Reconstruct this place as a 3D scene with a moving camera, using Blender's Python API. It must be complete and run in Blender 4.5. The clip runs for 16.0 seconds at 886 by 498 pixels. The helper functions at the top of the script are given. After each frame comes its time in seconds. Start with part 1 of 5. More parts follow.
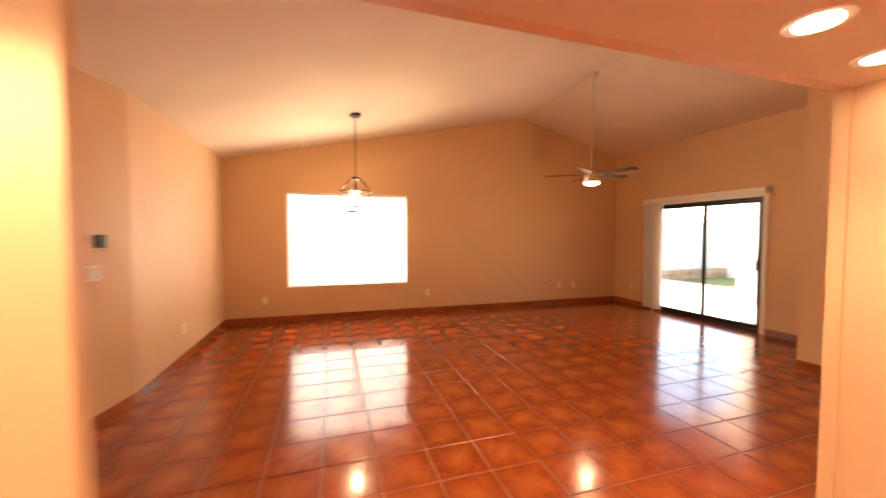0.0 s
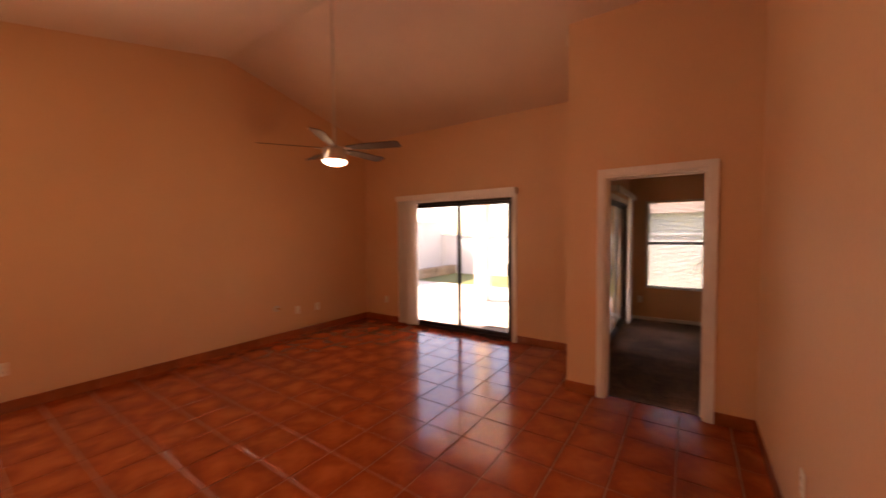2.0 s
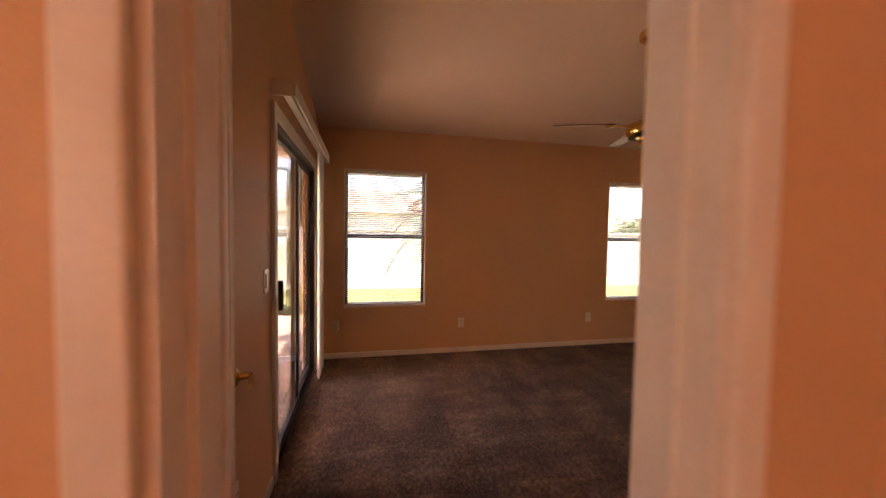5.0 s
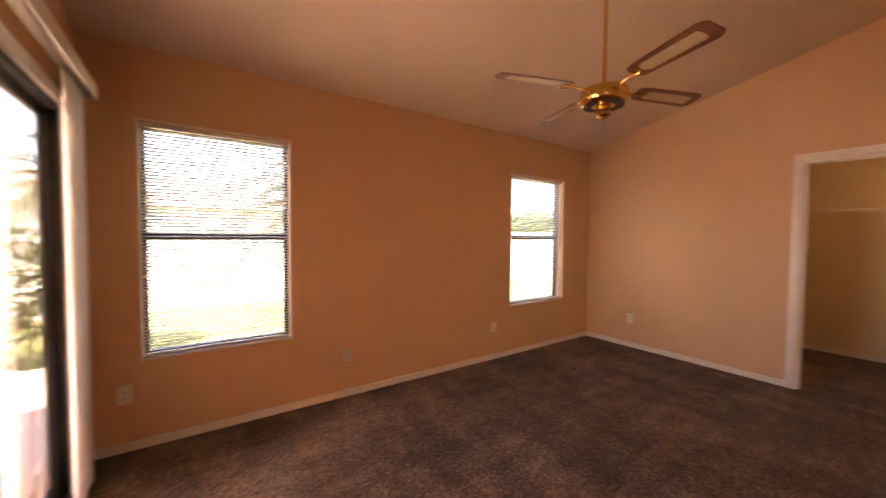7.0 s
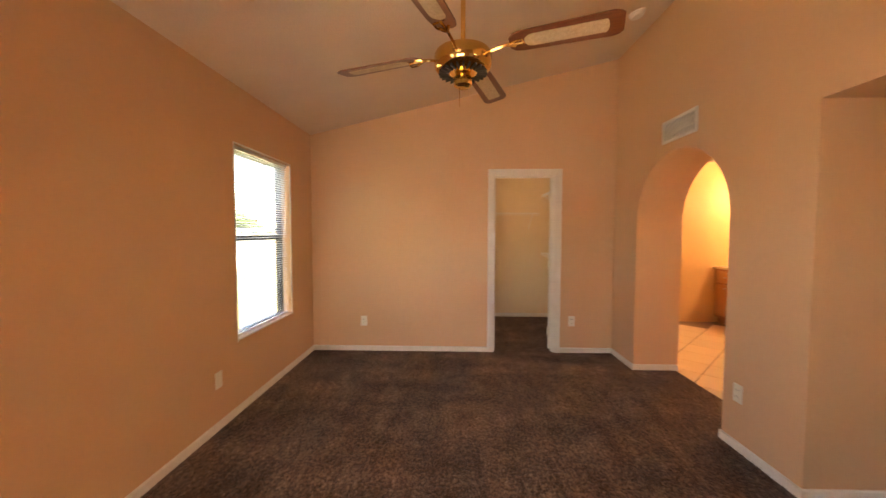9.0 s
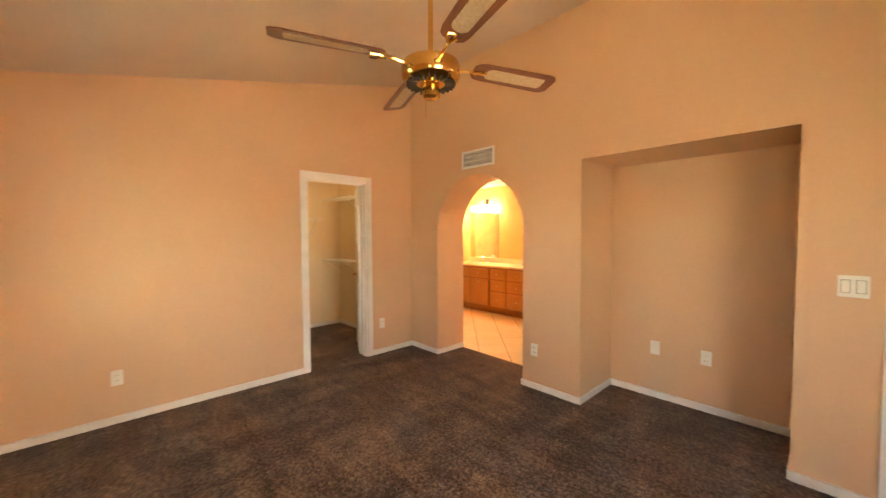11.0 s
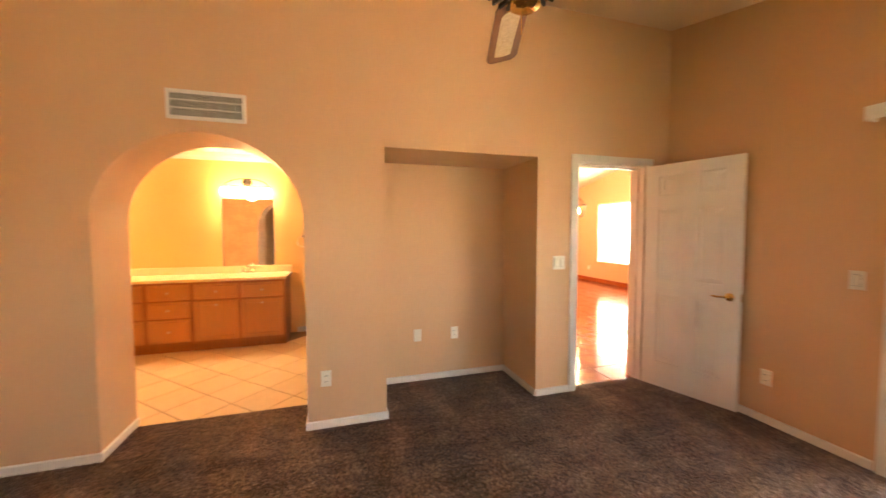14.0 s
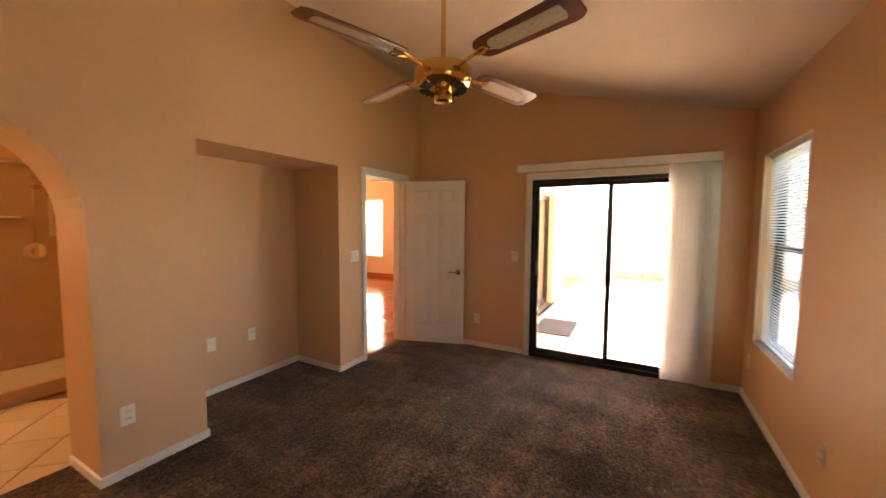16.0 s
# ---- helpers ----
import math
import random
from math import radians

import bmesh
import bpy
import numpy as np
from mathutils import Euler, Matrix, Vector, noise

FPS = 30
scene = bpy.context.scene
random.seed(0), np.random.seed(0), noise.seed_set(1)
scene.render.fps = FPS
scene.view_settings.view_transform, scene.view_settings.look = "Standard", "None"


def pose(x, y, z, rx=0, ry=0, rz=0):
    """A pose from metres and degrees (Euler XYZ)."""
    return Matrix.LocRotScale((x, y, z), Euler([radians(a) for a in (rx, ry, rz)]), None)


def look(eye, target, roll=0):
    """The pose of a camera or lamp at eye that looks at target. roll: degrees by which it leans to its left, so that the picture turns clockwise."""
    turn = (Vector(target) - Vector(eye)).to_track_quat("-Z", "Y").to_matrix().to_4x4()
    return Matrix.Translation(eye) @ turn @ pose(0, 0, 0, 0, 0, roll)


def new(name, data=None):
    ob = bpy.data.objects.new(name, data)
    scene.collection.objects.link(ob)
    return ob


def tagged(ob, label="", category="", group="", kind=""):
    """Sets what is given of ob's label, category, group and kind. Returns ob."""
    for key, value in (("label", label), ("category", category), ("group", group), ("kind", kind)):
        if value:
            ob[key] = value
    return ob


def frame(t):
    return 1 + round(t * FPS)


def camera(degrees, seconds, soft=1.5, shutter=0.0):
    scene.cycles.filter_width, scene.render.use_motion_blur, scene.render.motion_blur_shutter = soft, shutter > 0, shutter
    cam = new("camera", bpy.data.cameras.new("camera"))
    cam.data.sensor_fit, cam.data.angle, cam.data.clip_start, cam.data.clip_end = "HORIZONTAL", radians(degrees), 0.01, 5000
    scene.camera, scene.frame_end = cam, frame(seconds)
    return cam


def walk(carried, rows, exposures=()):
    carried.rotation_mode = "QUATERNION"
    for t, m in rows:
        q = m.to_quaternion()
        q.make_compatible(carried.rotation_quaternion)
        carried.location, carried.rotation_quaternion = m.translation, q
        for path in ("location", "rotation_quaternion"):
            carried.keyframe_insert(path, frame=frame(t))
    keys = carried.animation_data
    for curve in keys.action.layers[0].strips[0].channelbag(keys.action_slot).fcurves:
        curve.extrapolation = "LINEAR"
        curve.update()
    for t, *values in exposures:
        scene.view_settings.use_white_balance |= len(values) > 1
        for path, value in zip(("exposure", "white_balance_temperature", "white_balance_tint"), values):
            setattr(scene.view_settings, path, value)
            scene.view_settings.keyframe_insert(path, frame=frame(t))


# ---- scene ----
cam = camera(101.4, 16.0, shutter=0.5)
EXPOSURES = [(0, 3.72, 7900, 18), (1, 2.9, 8600, 34), (2, 2.75, 8700, 44), (3.5, 2.75, 8700, 46), (6, 4.25, 8900, 44), (7, 4.35, 8900, 44), (8.5, 4.68, 8600, 29), (9, 4.78, 8400, 26), (11.5, 5.42, 8300, 15), (13.5, 5.48, 8300, 15), (14.5, 5.32, 8300, 21), (15.5, 4.8, 8000, 22), (16, 4.55, 7900, 20)]
PATH = [
    (0, (2.611, -4.073, 1.466), (0.705, -3.472, 1.386), 0.1),
    (0.5, (2.14, -3.634, 1.517), (0.37, -2.707, 1.427), -0.1),
    (1, (1.642, -3.348, 1.561), (0.057, -2.133, 1.468), -0.1),
    (1.5, (1.284, -2.957, 1.553), (-0.128, -1.543, 1.463), -0.2),
    (2, (0.992, -2.713, 1.534), (-0.133, -1.062, 1.449), -0.5),
    (2.5, (0.809, -2.08, 1.491), (0.253, -0.162, 1.392), 0.1),
    (3, (0.713, -1.579, 1.437), (0.518, 0.409, 1.337), 0.0),
    (3.5, (0.701, -1.084, 1.408), (0.806, 0.911, 1.324), -0.2),
    (5.8, (0.538, 0.89, 1.379), (1.04, 2.824, 1.294), 0.3),
    (6, (0.598, 0.961, 1.393), (1.142, 2.883, 1.313), -0.1),
    (6.5, (0.640, 1.252, 1.358), (1.402, 3.100, 1.282), 0.3),
    (7, (0.628, 1.537, 1.362), (1.771, 3.176, 1.284), 0.5),
    (7.5, (0.767, 1.784, 1.388), (2.266, 3.104, 1.297), 0.3),
    (8, (0.827, 2.144, 1.372), (2.563, 3.134, 1.292), 0.3),
    (8.5, (0.79, 2.524, 1.393), (2.702, 3.103, 1.305), 0.4),
    (9, (0.908, 2.81, 1.392), (2.905, 2.869, 1.296), 0.1),
    (9.2, (0.887, 2.967, 1.39), (2.883, 2.873, 1.305), 0.6),
    (11.5, (1.61, 3.92, 1.45), (2.823, 2.333, 1.346), -0.5),
    (12, (1.882, 3.763, 1.444), (2.857, 2.021, 1.33), -0.3),
    (12.5, (2.179, 3.763, 1.439), (2.893, 1.898, 1.33), -0.3),
    (13, (2.629, 3.834, 1.425), (2.891, 1.854, 1.324), -0.1),
    (13.5, (2.958, 3.754, 1.453), (2.796, 1.764, 1.337), 0.0),
    (14, (3.154, 3.712, 1.435), (2.575, 1.8, 1.335), -0.1),
    (14.5, (3.373, 3.677, 1.464), (2.366, 1.953, 1.347), 0.3),
    (15, (3.614, 3.635, 1.442), (2.303, 2.128, 1.328), 0.4),
    (15.5, (3.936, 3.638, 1.449), (2.361, 2.41, 1.335), 0.5),
    (16, (4.144, 3.6, 1.5), (2.39, 2.648, 1.361), 0.4),
]
walk(cam, [(t, look(eye, target, roll)) for t, eye, target, roll in PATH], EXPOSURES)

# ---- sky and sun ----
world = bpy.data.worlds.new("sky")
scene.world = world
world.use_nodes = True
wn = world.node_tree.nodes
sky = wn.new("ShaderNodeTexSky")
sky.sky_type, sky.sun_disc = "NISHITA", False
sky.sun_elevation, sky.sun_rotation = radians(41), radians(254)
wn["Background"].inputs["Strength"].default_value = 0.15
world.node_tree.links.new(sky.outputs[0], wn["Background"].inputs["Color"])
sun_data = bpy.data.lights.new("sun", "SUN")
sun_data.energy, sun_data.angle, sun_data.color = 5.0, radians(0.5), (1.0, 0.95, 0.88)
sun = new("sun", sun_data)
sun.matrix_world = look((-9.5, -2.6, 8.6), (0, 0, 0))


def window_light(eye, target, w, h, watts, color=(1.0, 0.97, 0.93)):
    d = bpy.data.lights.new("window_daylight", "AREA")
    d.shape, d.size, d.size_y, d.energy, d.color = "RECTANGLE", w, h, watts, color
    ob = new("window_daylight", d)
    ob.matrix_world = look(eye, target)
    return ob


def bulb_light(x, y, z, watts, color, r=0.05):
    d = bpy.data.lights.new("lamp_light", "POINT")
    d.energy, d.color, d.shadow_soft_size = watts, color, r
    ob = new("lamp_light", d)
    ob.location = (x, y, z)
    return ob


WARM = (1.0, 0.72, 0.42)
window_light((-4.30, -3.72, 1.37), (0, -3.72, 1.2), 2.0, 1.55, 12)

# ---- materials ----


def mat(name, c1, c2=None, rough=0.6, metal=0.0, scale=6.0, fine=60.0, bump=0.0, bump_scale=120.0, amount=0.5, vary=0.0, coords="Object", spec=0.5, stretch=None, coat=0.0):
    """Two-scale noise colour with fine relief."""
    m = bpy.data.materials.new(name)
    m.use_nodes = True
    n, l = m.node_tree.nodes, m.node_tree.links
    b = n["Principled BSDF"]
    b.inputs["Roughness"].default_value, b.inputs["Metallic"].default_value = rough, metal
    b.inputs["Specular IOR Level"].default_value = spec
    b.inputs["Coat Weight"].default_value = coat
    c2 = c2 or tuple(v * 0.88 for v in c1)
    tc = n.new("ShaderNodeTexCoord")
    src = tc.outputs[coords]
    if stretch:
        mp = n.new("ShaderNodeMapping")
        mp.inputs["Scale"].default_value = stretch
        l.new(src, mp.inputs["Vector"])
        src = mp.outputs[0]
    if vary:
        oi = n.new("ShaderNodeObjectInfo")
        add = n.new("ShaderNodeVectorMath")
        add.operation = "MULTIPLY_ADD"
        add.inputs[1].default_value = (37.0, 19.0, 53.0)
        l.new(oi.outputs["Random"], add.inputs[0])
        l.new(src, add.inputs[2])
        src = add.outputs[0]
    big, small = n.new("ShaderNodeTexNoise"), n.new("ShaderNodeTexNoise")
    big.inputs["Scale"].default_value, small.inputs["Scale"].default_value = scale, fine
    big.inputs["Detail"].default_value, small.inputs["Detail"].default_value = 4, 3
    l.new(src, big.inputs["Vector"])
    l.new(src, small.inputs["Vector"])
    mix = n.new("ShaderNodeMath")
    mix.operation = "MULTIPLY_ADD"
    mix.inputs[1].default_value = 0.35
    l.new(small.outputs["Fac"], mix.inputs[0])
    sc = n.new("ShaderNodeMath")
    sc.operation = "MULTIPLY"
    sc.inputs[1].default_value = 0.65
    l.new(big.outputs["Fac"], sc.inputs[0])
    l.new(sc.outputs[0], mix.inputs[2])
    ramp = n.new("ShaderNodeValToRGB")
    e = ramp.color_ramp.elements
    e[0].position, e[1].position = 0.5 - amount * 0.3, 0.5 + amount * 0.3
    e[0].color, e[1].color = (*c2, 1), (*c1, 1)
    l.new(mix.outputs[0], ramp.inputs["Fac"])
    out = ramp.outputs["Color"]
    if vary:
        hs = n.new("ShaderNodeHueSaturation")
        mr = n.new("ShaderNodeMapRange")
        mr.inputs["To Min"].default_value, mr.inputs["To Max"].default_value = 1 - vary, 1 + vary
        l.new(oi.outputs["Random"], mr.inputs["Value"])
        l.new(mr.outputs[0], hs.inputs["Value"])
        l.new(out, hs.inputs["Color"])
        out = hs.outputs["Color"]
    l.new(out, b.inputs["Base Color"])
    if bump:
        bn = n.new("ShaderNodeTexNoise")
        bn.inputs["Scale"].default_value, bn.inputs["Detail"].default_value = bump_scale, 3
        l.new(tc.outputs[coords], bn.inputs["Vector"])
        bp = n.new("ShaderNodeBump")
        bp.inputs["Strength"].default_value, bp.inputs["Distance"].default_value = bump, 0.01
        l.new(bn.outputs["Fac"], bp.inputs["Height"])
        l.new(bp.outputs[0], b.inputs["Normal"])
    return m


def glow(name, color, strength):
    m = bpy.data.materials.new(name)
    m.use_nodes = True
    b = m.node_tree.nodes["Principled BSDF"]
    b.inputs["Base Color"].default_value = (0.9, 0.88, 0.82, 1)
    b.inputs["Emission Color"].default_value = (*color, 1)
    b.inputs["Emission Strength"].default_value = strength
    return m


def glass_mat(name, tint=(1, 1, 1), falloff=5.0):
    """Thin pane: mostly clear, mirror-like at a glance; a lower falloff stands for double panes."""
    m = bpy.data.materials.new(name)
    m.use_nodes = True
    n, l = m.node_tree.nodes, m.node_tree.links
    n.remove(n["Principled BSDF"])
    t, g, f, mx = n.new("ShaderNodeBsdfTransparent"), n.new("ShaderNodeBsdfGlossy"), n.new("ShaderNodeLayerWeight"), n.new("ShaderNodeMixShader")
    t.inputs["Color"].default_value = (*tint, 1)
    g.inputs["Roughness"].default_value = 0.0
    f.inputs["Blend"].default_value = 0.5
    p5, ma = n.new("ShaderNodeMath"), n.new("ShaderNodeMath")
    p5.operation, ma.operation = "POWER", "MULTIPLY_ADD"
    p5.inputs[1].default_value, ma.inputs[1].default_value, ma.inputs[2].default_value = falloff, 0.9, 0.04
    l.new(f.outputs["Facing"], p5.inputs[0])
    l.new(p5.outputs[0], ma.inputs[0])
    l.new(ma.outputs[0], mx.inputs[0])
    l.new(t.outputs[0], mx.inputs[1])
    l.new(g.outputs[0], mx.inputs[2])
    l.new(mx.outputs[0], n["Material Output"].inputs["Surface"])
    return m


def slat_mat(name, color, through_amount):
    m = mat(name, color, rough=0.45, amount=0.3)
    n, l = m.node_tree.nodes, m.node_tree.links
    tr, mx = n.new("ShaderNodeBsdfTranslucent"), n.new("ShaderNodeMixShader")
    tr.inputs["Color"].default_value = (*color, 1)
    mx.inputs[0].default_value = through_amount
    l.new(n["Principled BSDF"].outputs[0], mx.inputs[1])
    l.new(tr.outputs[0], mx.inputs[2])
    l.new(mx.outputs[0], n["Material Output"].inputs["Surface"])
    return m


def ramp_of(n, l, src, stops):
    rp = n.new("ShaderNodeValToRGB")
    e = rp.color_ramp.elements
    e[0].position, e[0].color = stops[0][0], (*stops[0][1], 1)
    e[1].position, e[1].color = stops[-1][0], (*stops[-1][1], 1)
    for p, c in stops[1:-1]:
        e.new(p).color = (*c, 1)
    l.new(src, rp.inputs["Fac"])
    return rp.outputs["Color"]


def noise_of(n, l, src, scale, detail=3, stretch=None, turn=0.0, warp=0.0):
    t = n.new("ShaderNodeTexNoise")
    t.inputs["Scale"].default_value, t.inputs["Detail"].default_value = scale, detail
    t.inputs["Distortion"].default_value = warp
    if stretch:
        mp = n.new("ShaderNodeMapping")
        mp.inputs["Rotation"].default_value = (0, 0, radians(turn))
        mp.inputs["Scale"].default_value = stretch
        l.new(src, mp.inputs["Vector"])
        src = mp.outputs[0]
    l.new(src, t.inputs["Vector"])
    return t.outputs["Fac"]


def math_of(n, l, op, a, b):
    m = n.new("ShaderNodeMath")
    m.operation = op
    for k, v in enumerate((a, b)):
        if isinstance(v, (int, float)):
            m.inputs[k].default_value = v
        else:
            l.new(v, m.inputs[k])
    return m.outputs[0]


def carpet_mat():
    """Speckled brown yarn, with broad vacuum strokes where the pile lies the other way."""
    m = bpy.data.materials.new("brown_cut_pile_carpet")
    m.use_nodes = True
    n, l = m.node_tree.nodes, m.node_tree.links
    b = n["Principled BSDF"]
    b.inputs["Roughness"].default_value, b.inputs["Specular IOR Level"].default_value = 1.0, 0.1
    b.inputs["Sheen Weight"].default_value, b.inputs["Sheen Roughness"].default_value = 0.22, 0.5
    src = n.new("ShaderNodeTexCoord").outputs["Object"]
    speck = math_of(n, l, "ADD", math_of(n, l, "MULTIPLY", noise_of(n, l, src, 48, 2), 0.6), math_of(n, l, "MULTIPLY", noise_of(n, l, src, 150, 1), 0.4))
    stroke = math_of(n, l, "ADD", math_of(n, l, "MULTIPLY", noise_of(n, l, src, 2.1, 4, (1.5, 0.7, 1), 38, 0.8), 0.6), math_of(n, l, "MULTIPLY", noise_of(n, l, src, 4.0, 3, (0.5, 1.9, 1), 20, 0.8), 0.4))
    tone = math_of(n, l, "ADD", math_of(n, l, "MULTIPLY", math_of(n, l, "SUBTRACT", stroke, 0.5), 0.75), speck)
    l.new(ramp_of(n, l, tone, ((0.33, (0.044, 0.025, 0.017)), (0.46, (0.108, 0.064, 0.044)), (0.57, (0.190, 0.117, 0.082)), (0.72, (0.37, 0.25, 0.18)))), b.inputs["Base Color"])
    bp = n.new("ShaderNodeBump")
    bp.inputs["Strength"].default_value, bp.inputs["Distance"].default_value = 1.0, 0.012
    l.new(speck, bp.inputs["Height"])
    l.new(bp.outputs[0], b.inputs["Normal"])
    return m


def tile_mat():
    """Glazed terracotta: each tile dark red at the rim, with a cloudy orange middle."""
    m = bpy.data.materials.new("glazed_terracotta")
    m.use_nodes = True
    n, l = m.node_tree.nodes, m.node_tree.links
    b = n["Principled BSDF"]
    b.inputs["Coat Weight"].default_value = 0.15
    pos = n.new("ShaderNodeNewGeometry").outputs["Position"]
    xyz = n.new("ShaderNodeSeparateXYZ")
    l.new(pos, xyz.inputs[0])
    edge = []
    for axis, start in (("X", -0.07), ("Y", 1.60)):
        u = math_of(n, l, "FRACT", math_of(n, l, "DIVIDE", math_of(n, l, "SUBTRACT", xyz.outputs[axis], start - 30 * 0.337), 0.337), 0.0)
        edge.append(math_of(n, l, "SUBTRACT", 0.5, math_of(n, l, "ABSOLUTE", math_of(n, l, "SUBTRACT", u, 0.5), 0.0)))
    rim = math_of(n, l, "MULTIPLY", math_of(n, l, "MINIMUM", edge[0], edge[1]), 1.5)
    cloud = math_of(n, l, "MULTIPLY", math_of(n, l, "SUBTRACT", noise_of(n, l, pos, 7.5, 4, None, 0, 0.7), 0.5), 1.5)
    grain = math_of(n, l, "MULTIPLY", math_of(n, l, "SUBTRACT", noise_of(n, l, pos, 38, 3), 0.5), 0.35)
    one = math_of(n, l, "MULTIPLY", math_of(n, l, "SUBTRACT", n.new("ShaderNodeObjectInfo").outputs["Random"], 0.5), 0.16)
    tone = math_of(n, l, "ADD", math_of(n, l, "ADD", rim, cloud), math_of(n, l, "ADD", grain, one))
    l.new(ramp_of(n, l, tone, ((0.0, (0.255, 0.045, 0.014)), (0.4, (0.340, 0.070, 0.020)), (0.95, (0.45, 0.110, 0.031)))), b.inputs["Base Color"])
    l.new(math_of(n, l, "ADD", math_of(n, l, "MULTIPLY", noise_of(n, l, pos, 9, 3), 0.12), 0.10), b.inputs["Roughness"])
    bp = n.new("ShaderNodeBump")
    bp.inputs["Strength"].default_value, bp.inputs["Distance"].default_value = 0.05, 0.01
    l.new(noise_of(n, l, pos, 14, 2), bp.inputs["Height"])
    l.new(bp.outputs[0], b.inputs["Normal"])
    return m


M_WALL = mat("peach_wall_paint", (0.70, 0.435, 0.25), (0.65, 0.40, 0.225), rough=0.55, scale=1.5, fine=40, bump=0.12, bump_scale=70, amount=0.8, coords="Object")
M_CLOSET = mat("pale_closet_paint", (0.80, 0.63, 0.40), (0.75, 0.58, 0.36), rough=0.6, scale=1.5, bump=0.1, bump_scale=70)
M_BATHWALL = mat("ochre_bath_paint", (0.74, 0.47, 0.21), (0.69, 0.43, 0.19), rough=0.5, scale=1.5, bump=0.1, bump_scale=70)
M_CEIL = mat("cream_ceiling_paint", (0.74, 0.58, 0.43), (0.68, 0.53, 0.39), rough=0.85, scale=2, fine=90, bump=0.35, bump_scale=90, amount=0.6)
M_TRIM = mat("white_trim_paint", (0.80, 0.76, 0.70), (0.74, 0.70, 0.64), rough=0.35, scale=8, amount=0.4)
M_DOOR = mat("white_door_paint", (0.80, 0.77, 0.72), (0.76, 0.73, 0.68), rough=0.38, scale=5, amount=0.4, bump=0.03, bump_scale=200)
M_TILE = tile_mat()
M_GROUT = mat("tan_grout", (0.36, 0.18, 0.10), (0.26, 0.12, 0.065), rough=0.85, scale=20, bump=0.2)
M_BASET = mat("terracotta_base_tile", (0.36, 0.10, 0.032), (0.20, 0.045, 0.016), rough=0.22, scale=9, fine=40, amount=1.0, vary=0.15)
M_CARPET = carpet_mat()
M_BTILE = mat("cream_bath_tile", (0.74, 0.60, 0.42), (0.66, 0.52, 0.35), rough=0.3, scale=8, amount=0.8, vary=0.06)
M_BGROUT = mat("dark_bath_grout", (0.30, 0.22, 0.15), rough=0.9, scale=30)
M_BLACK = mat("black_anodised_aluminium", (0.018, 0.017, 0.016), (0.012, 0.011, 0.010), rough=0.4, metal=0.3, scale=20)
M_BRONZE = mat("dark_bronze_metal", (0.05, 0.035, 0.025), (0.03, 0.02, 0.015), rough=0.4, metal=0.8)
M_BRASS = mat("polished_brass", (0.83, 0.56, 0.20), (0.74, 0.47, 0.15), rough=0.12, metal=1.0, scale=12, amount=0.5)
M_NICKEL = mat("brushed_nickel", (0.62, 0.56, 0.48), (0.54, 0.48, 0.41), rough=0.3, metal=1.0)
M_CHROME = mat("chrome", (0.85, 0.84, 0.82), rough=0.06, metal=1.0)
M_BLADE = mat("red_oak_blade", (0.26, 0.085, 0.028), (0.10, 0.028, 0.010), rough=0.35, scale=5, fine=30, amount=0.9, stretch=(1.2, 14, 14))
M_CANE = mat("woven_cane", (0.70, 0.56, 0.36), (0.42, 0.30, 0.17), rough=0.6, scale=60, fine=160, amount=1.0, bump=0.6, bump_scale=160)
M_DARKBLADE = mat("dark_grey_fan_blade", (0.055, 0.040, 0.032), (0.035, 0.025, 0.02), rough=0.4, stretch=(1, 12, 12))
# same maple as the fronts; the shade between them is put into its colour
M_OAKSHADE = mat("honey_maple_shaded", (0.40, 0.165, 0.050), (0.33, 0.13, 0.038), rough=0.38, scale=2, fine=18, amount=0.9, stretch=(6, 6, 1.0))
M_OAKFRONT = mat("honey_maple_front", (0.54, 0.275, 0.105), (0.47, 0.225, 0.078), rough=0.32, scale=2, fine=18, amount=0.9, vary=0.05, stretch=(6, 6, 1.0))
M_COUNTER = mat("cream_cultured_marble", (0.80, 0.70, 0.50), (0.74, 0.63, 0.43), rough=0.2, scale=5)
M_PLASTIC = mat("ivory_plastic", (0.80, 0.76, 0.66), (0.76, 0.72, 0.62), rough=0.3, amount=0.3)
# dark colour standing for the shade inside openings that are not cut
M_SLOTSHADE = mat("slot_shade", (0.05, 0.035, 0.025), rough=0.7)
M_SLAT = slat_mat("white_blind_slat", (0.86, 0.85, 0.83), 0.5)
M_VANE = slat_mat("ivory_vertical_vane", (0.88, 0.85, 0.82), 0.6)
# added tint dims the outdoor brightness; shadowless panes still pass the daylight
M_GLASS = glass_mat("view_dimming_glass", (0.68, 0.71, 0.71))
M_CLEAR = glass_mat("clear_door_glass", (0.88, 0.90, 0.88), 2.0)
M_SHOWERGLASS = glass_mat("shower_glass", (0.93, 0.94, 0.92))
M_MIRROR = mat("mirror_silver", (0.90, 0.90, 0.88), rough=0.0, metal=1.0, amount=0.1)
M_SHOWER = mat("tan_shower_panel", (0.58, 0.38, 0.20), (0.52, 0.33, 0.17), rough=0.3, scale=3)
M_STUCCO = mat("pale_stucco", (0.85, 0.80, 0.74), (0.79, 0.74, 0.68), rough=0.9, scale=2, bump=0.6, bump_scale=60)
M_PATIO = mat("rose_concrete_patio", (0.76, 0.63, 0.54), (0.67, 0.54, 0.45), rough=0.85, scale=1.5, fine=50, bump=0.2)
M_GRASS = mat("dry_lawn_grass", (0.20, 0.22, 0.085), (0.13, 0.15, 0.05), rough=1.0, scale=0.7, fine=30, bump=0.8, bump_scale=80)
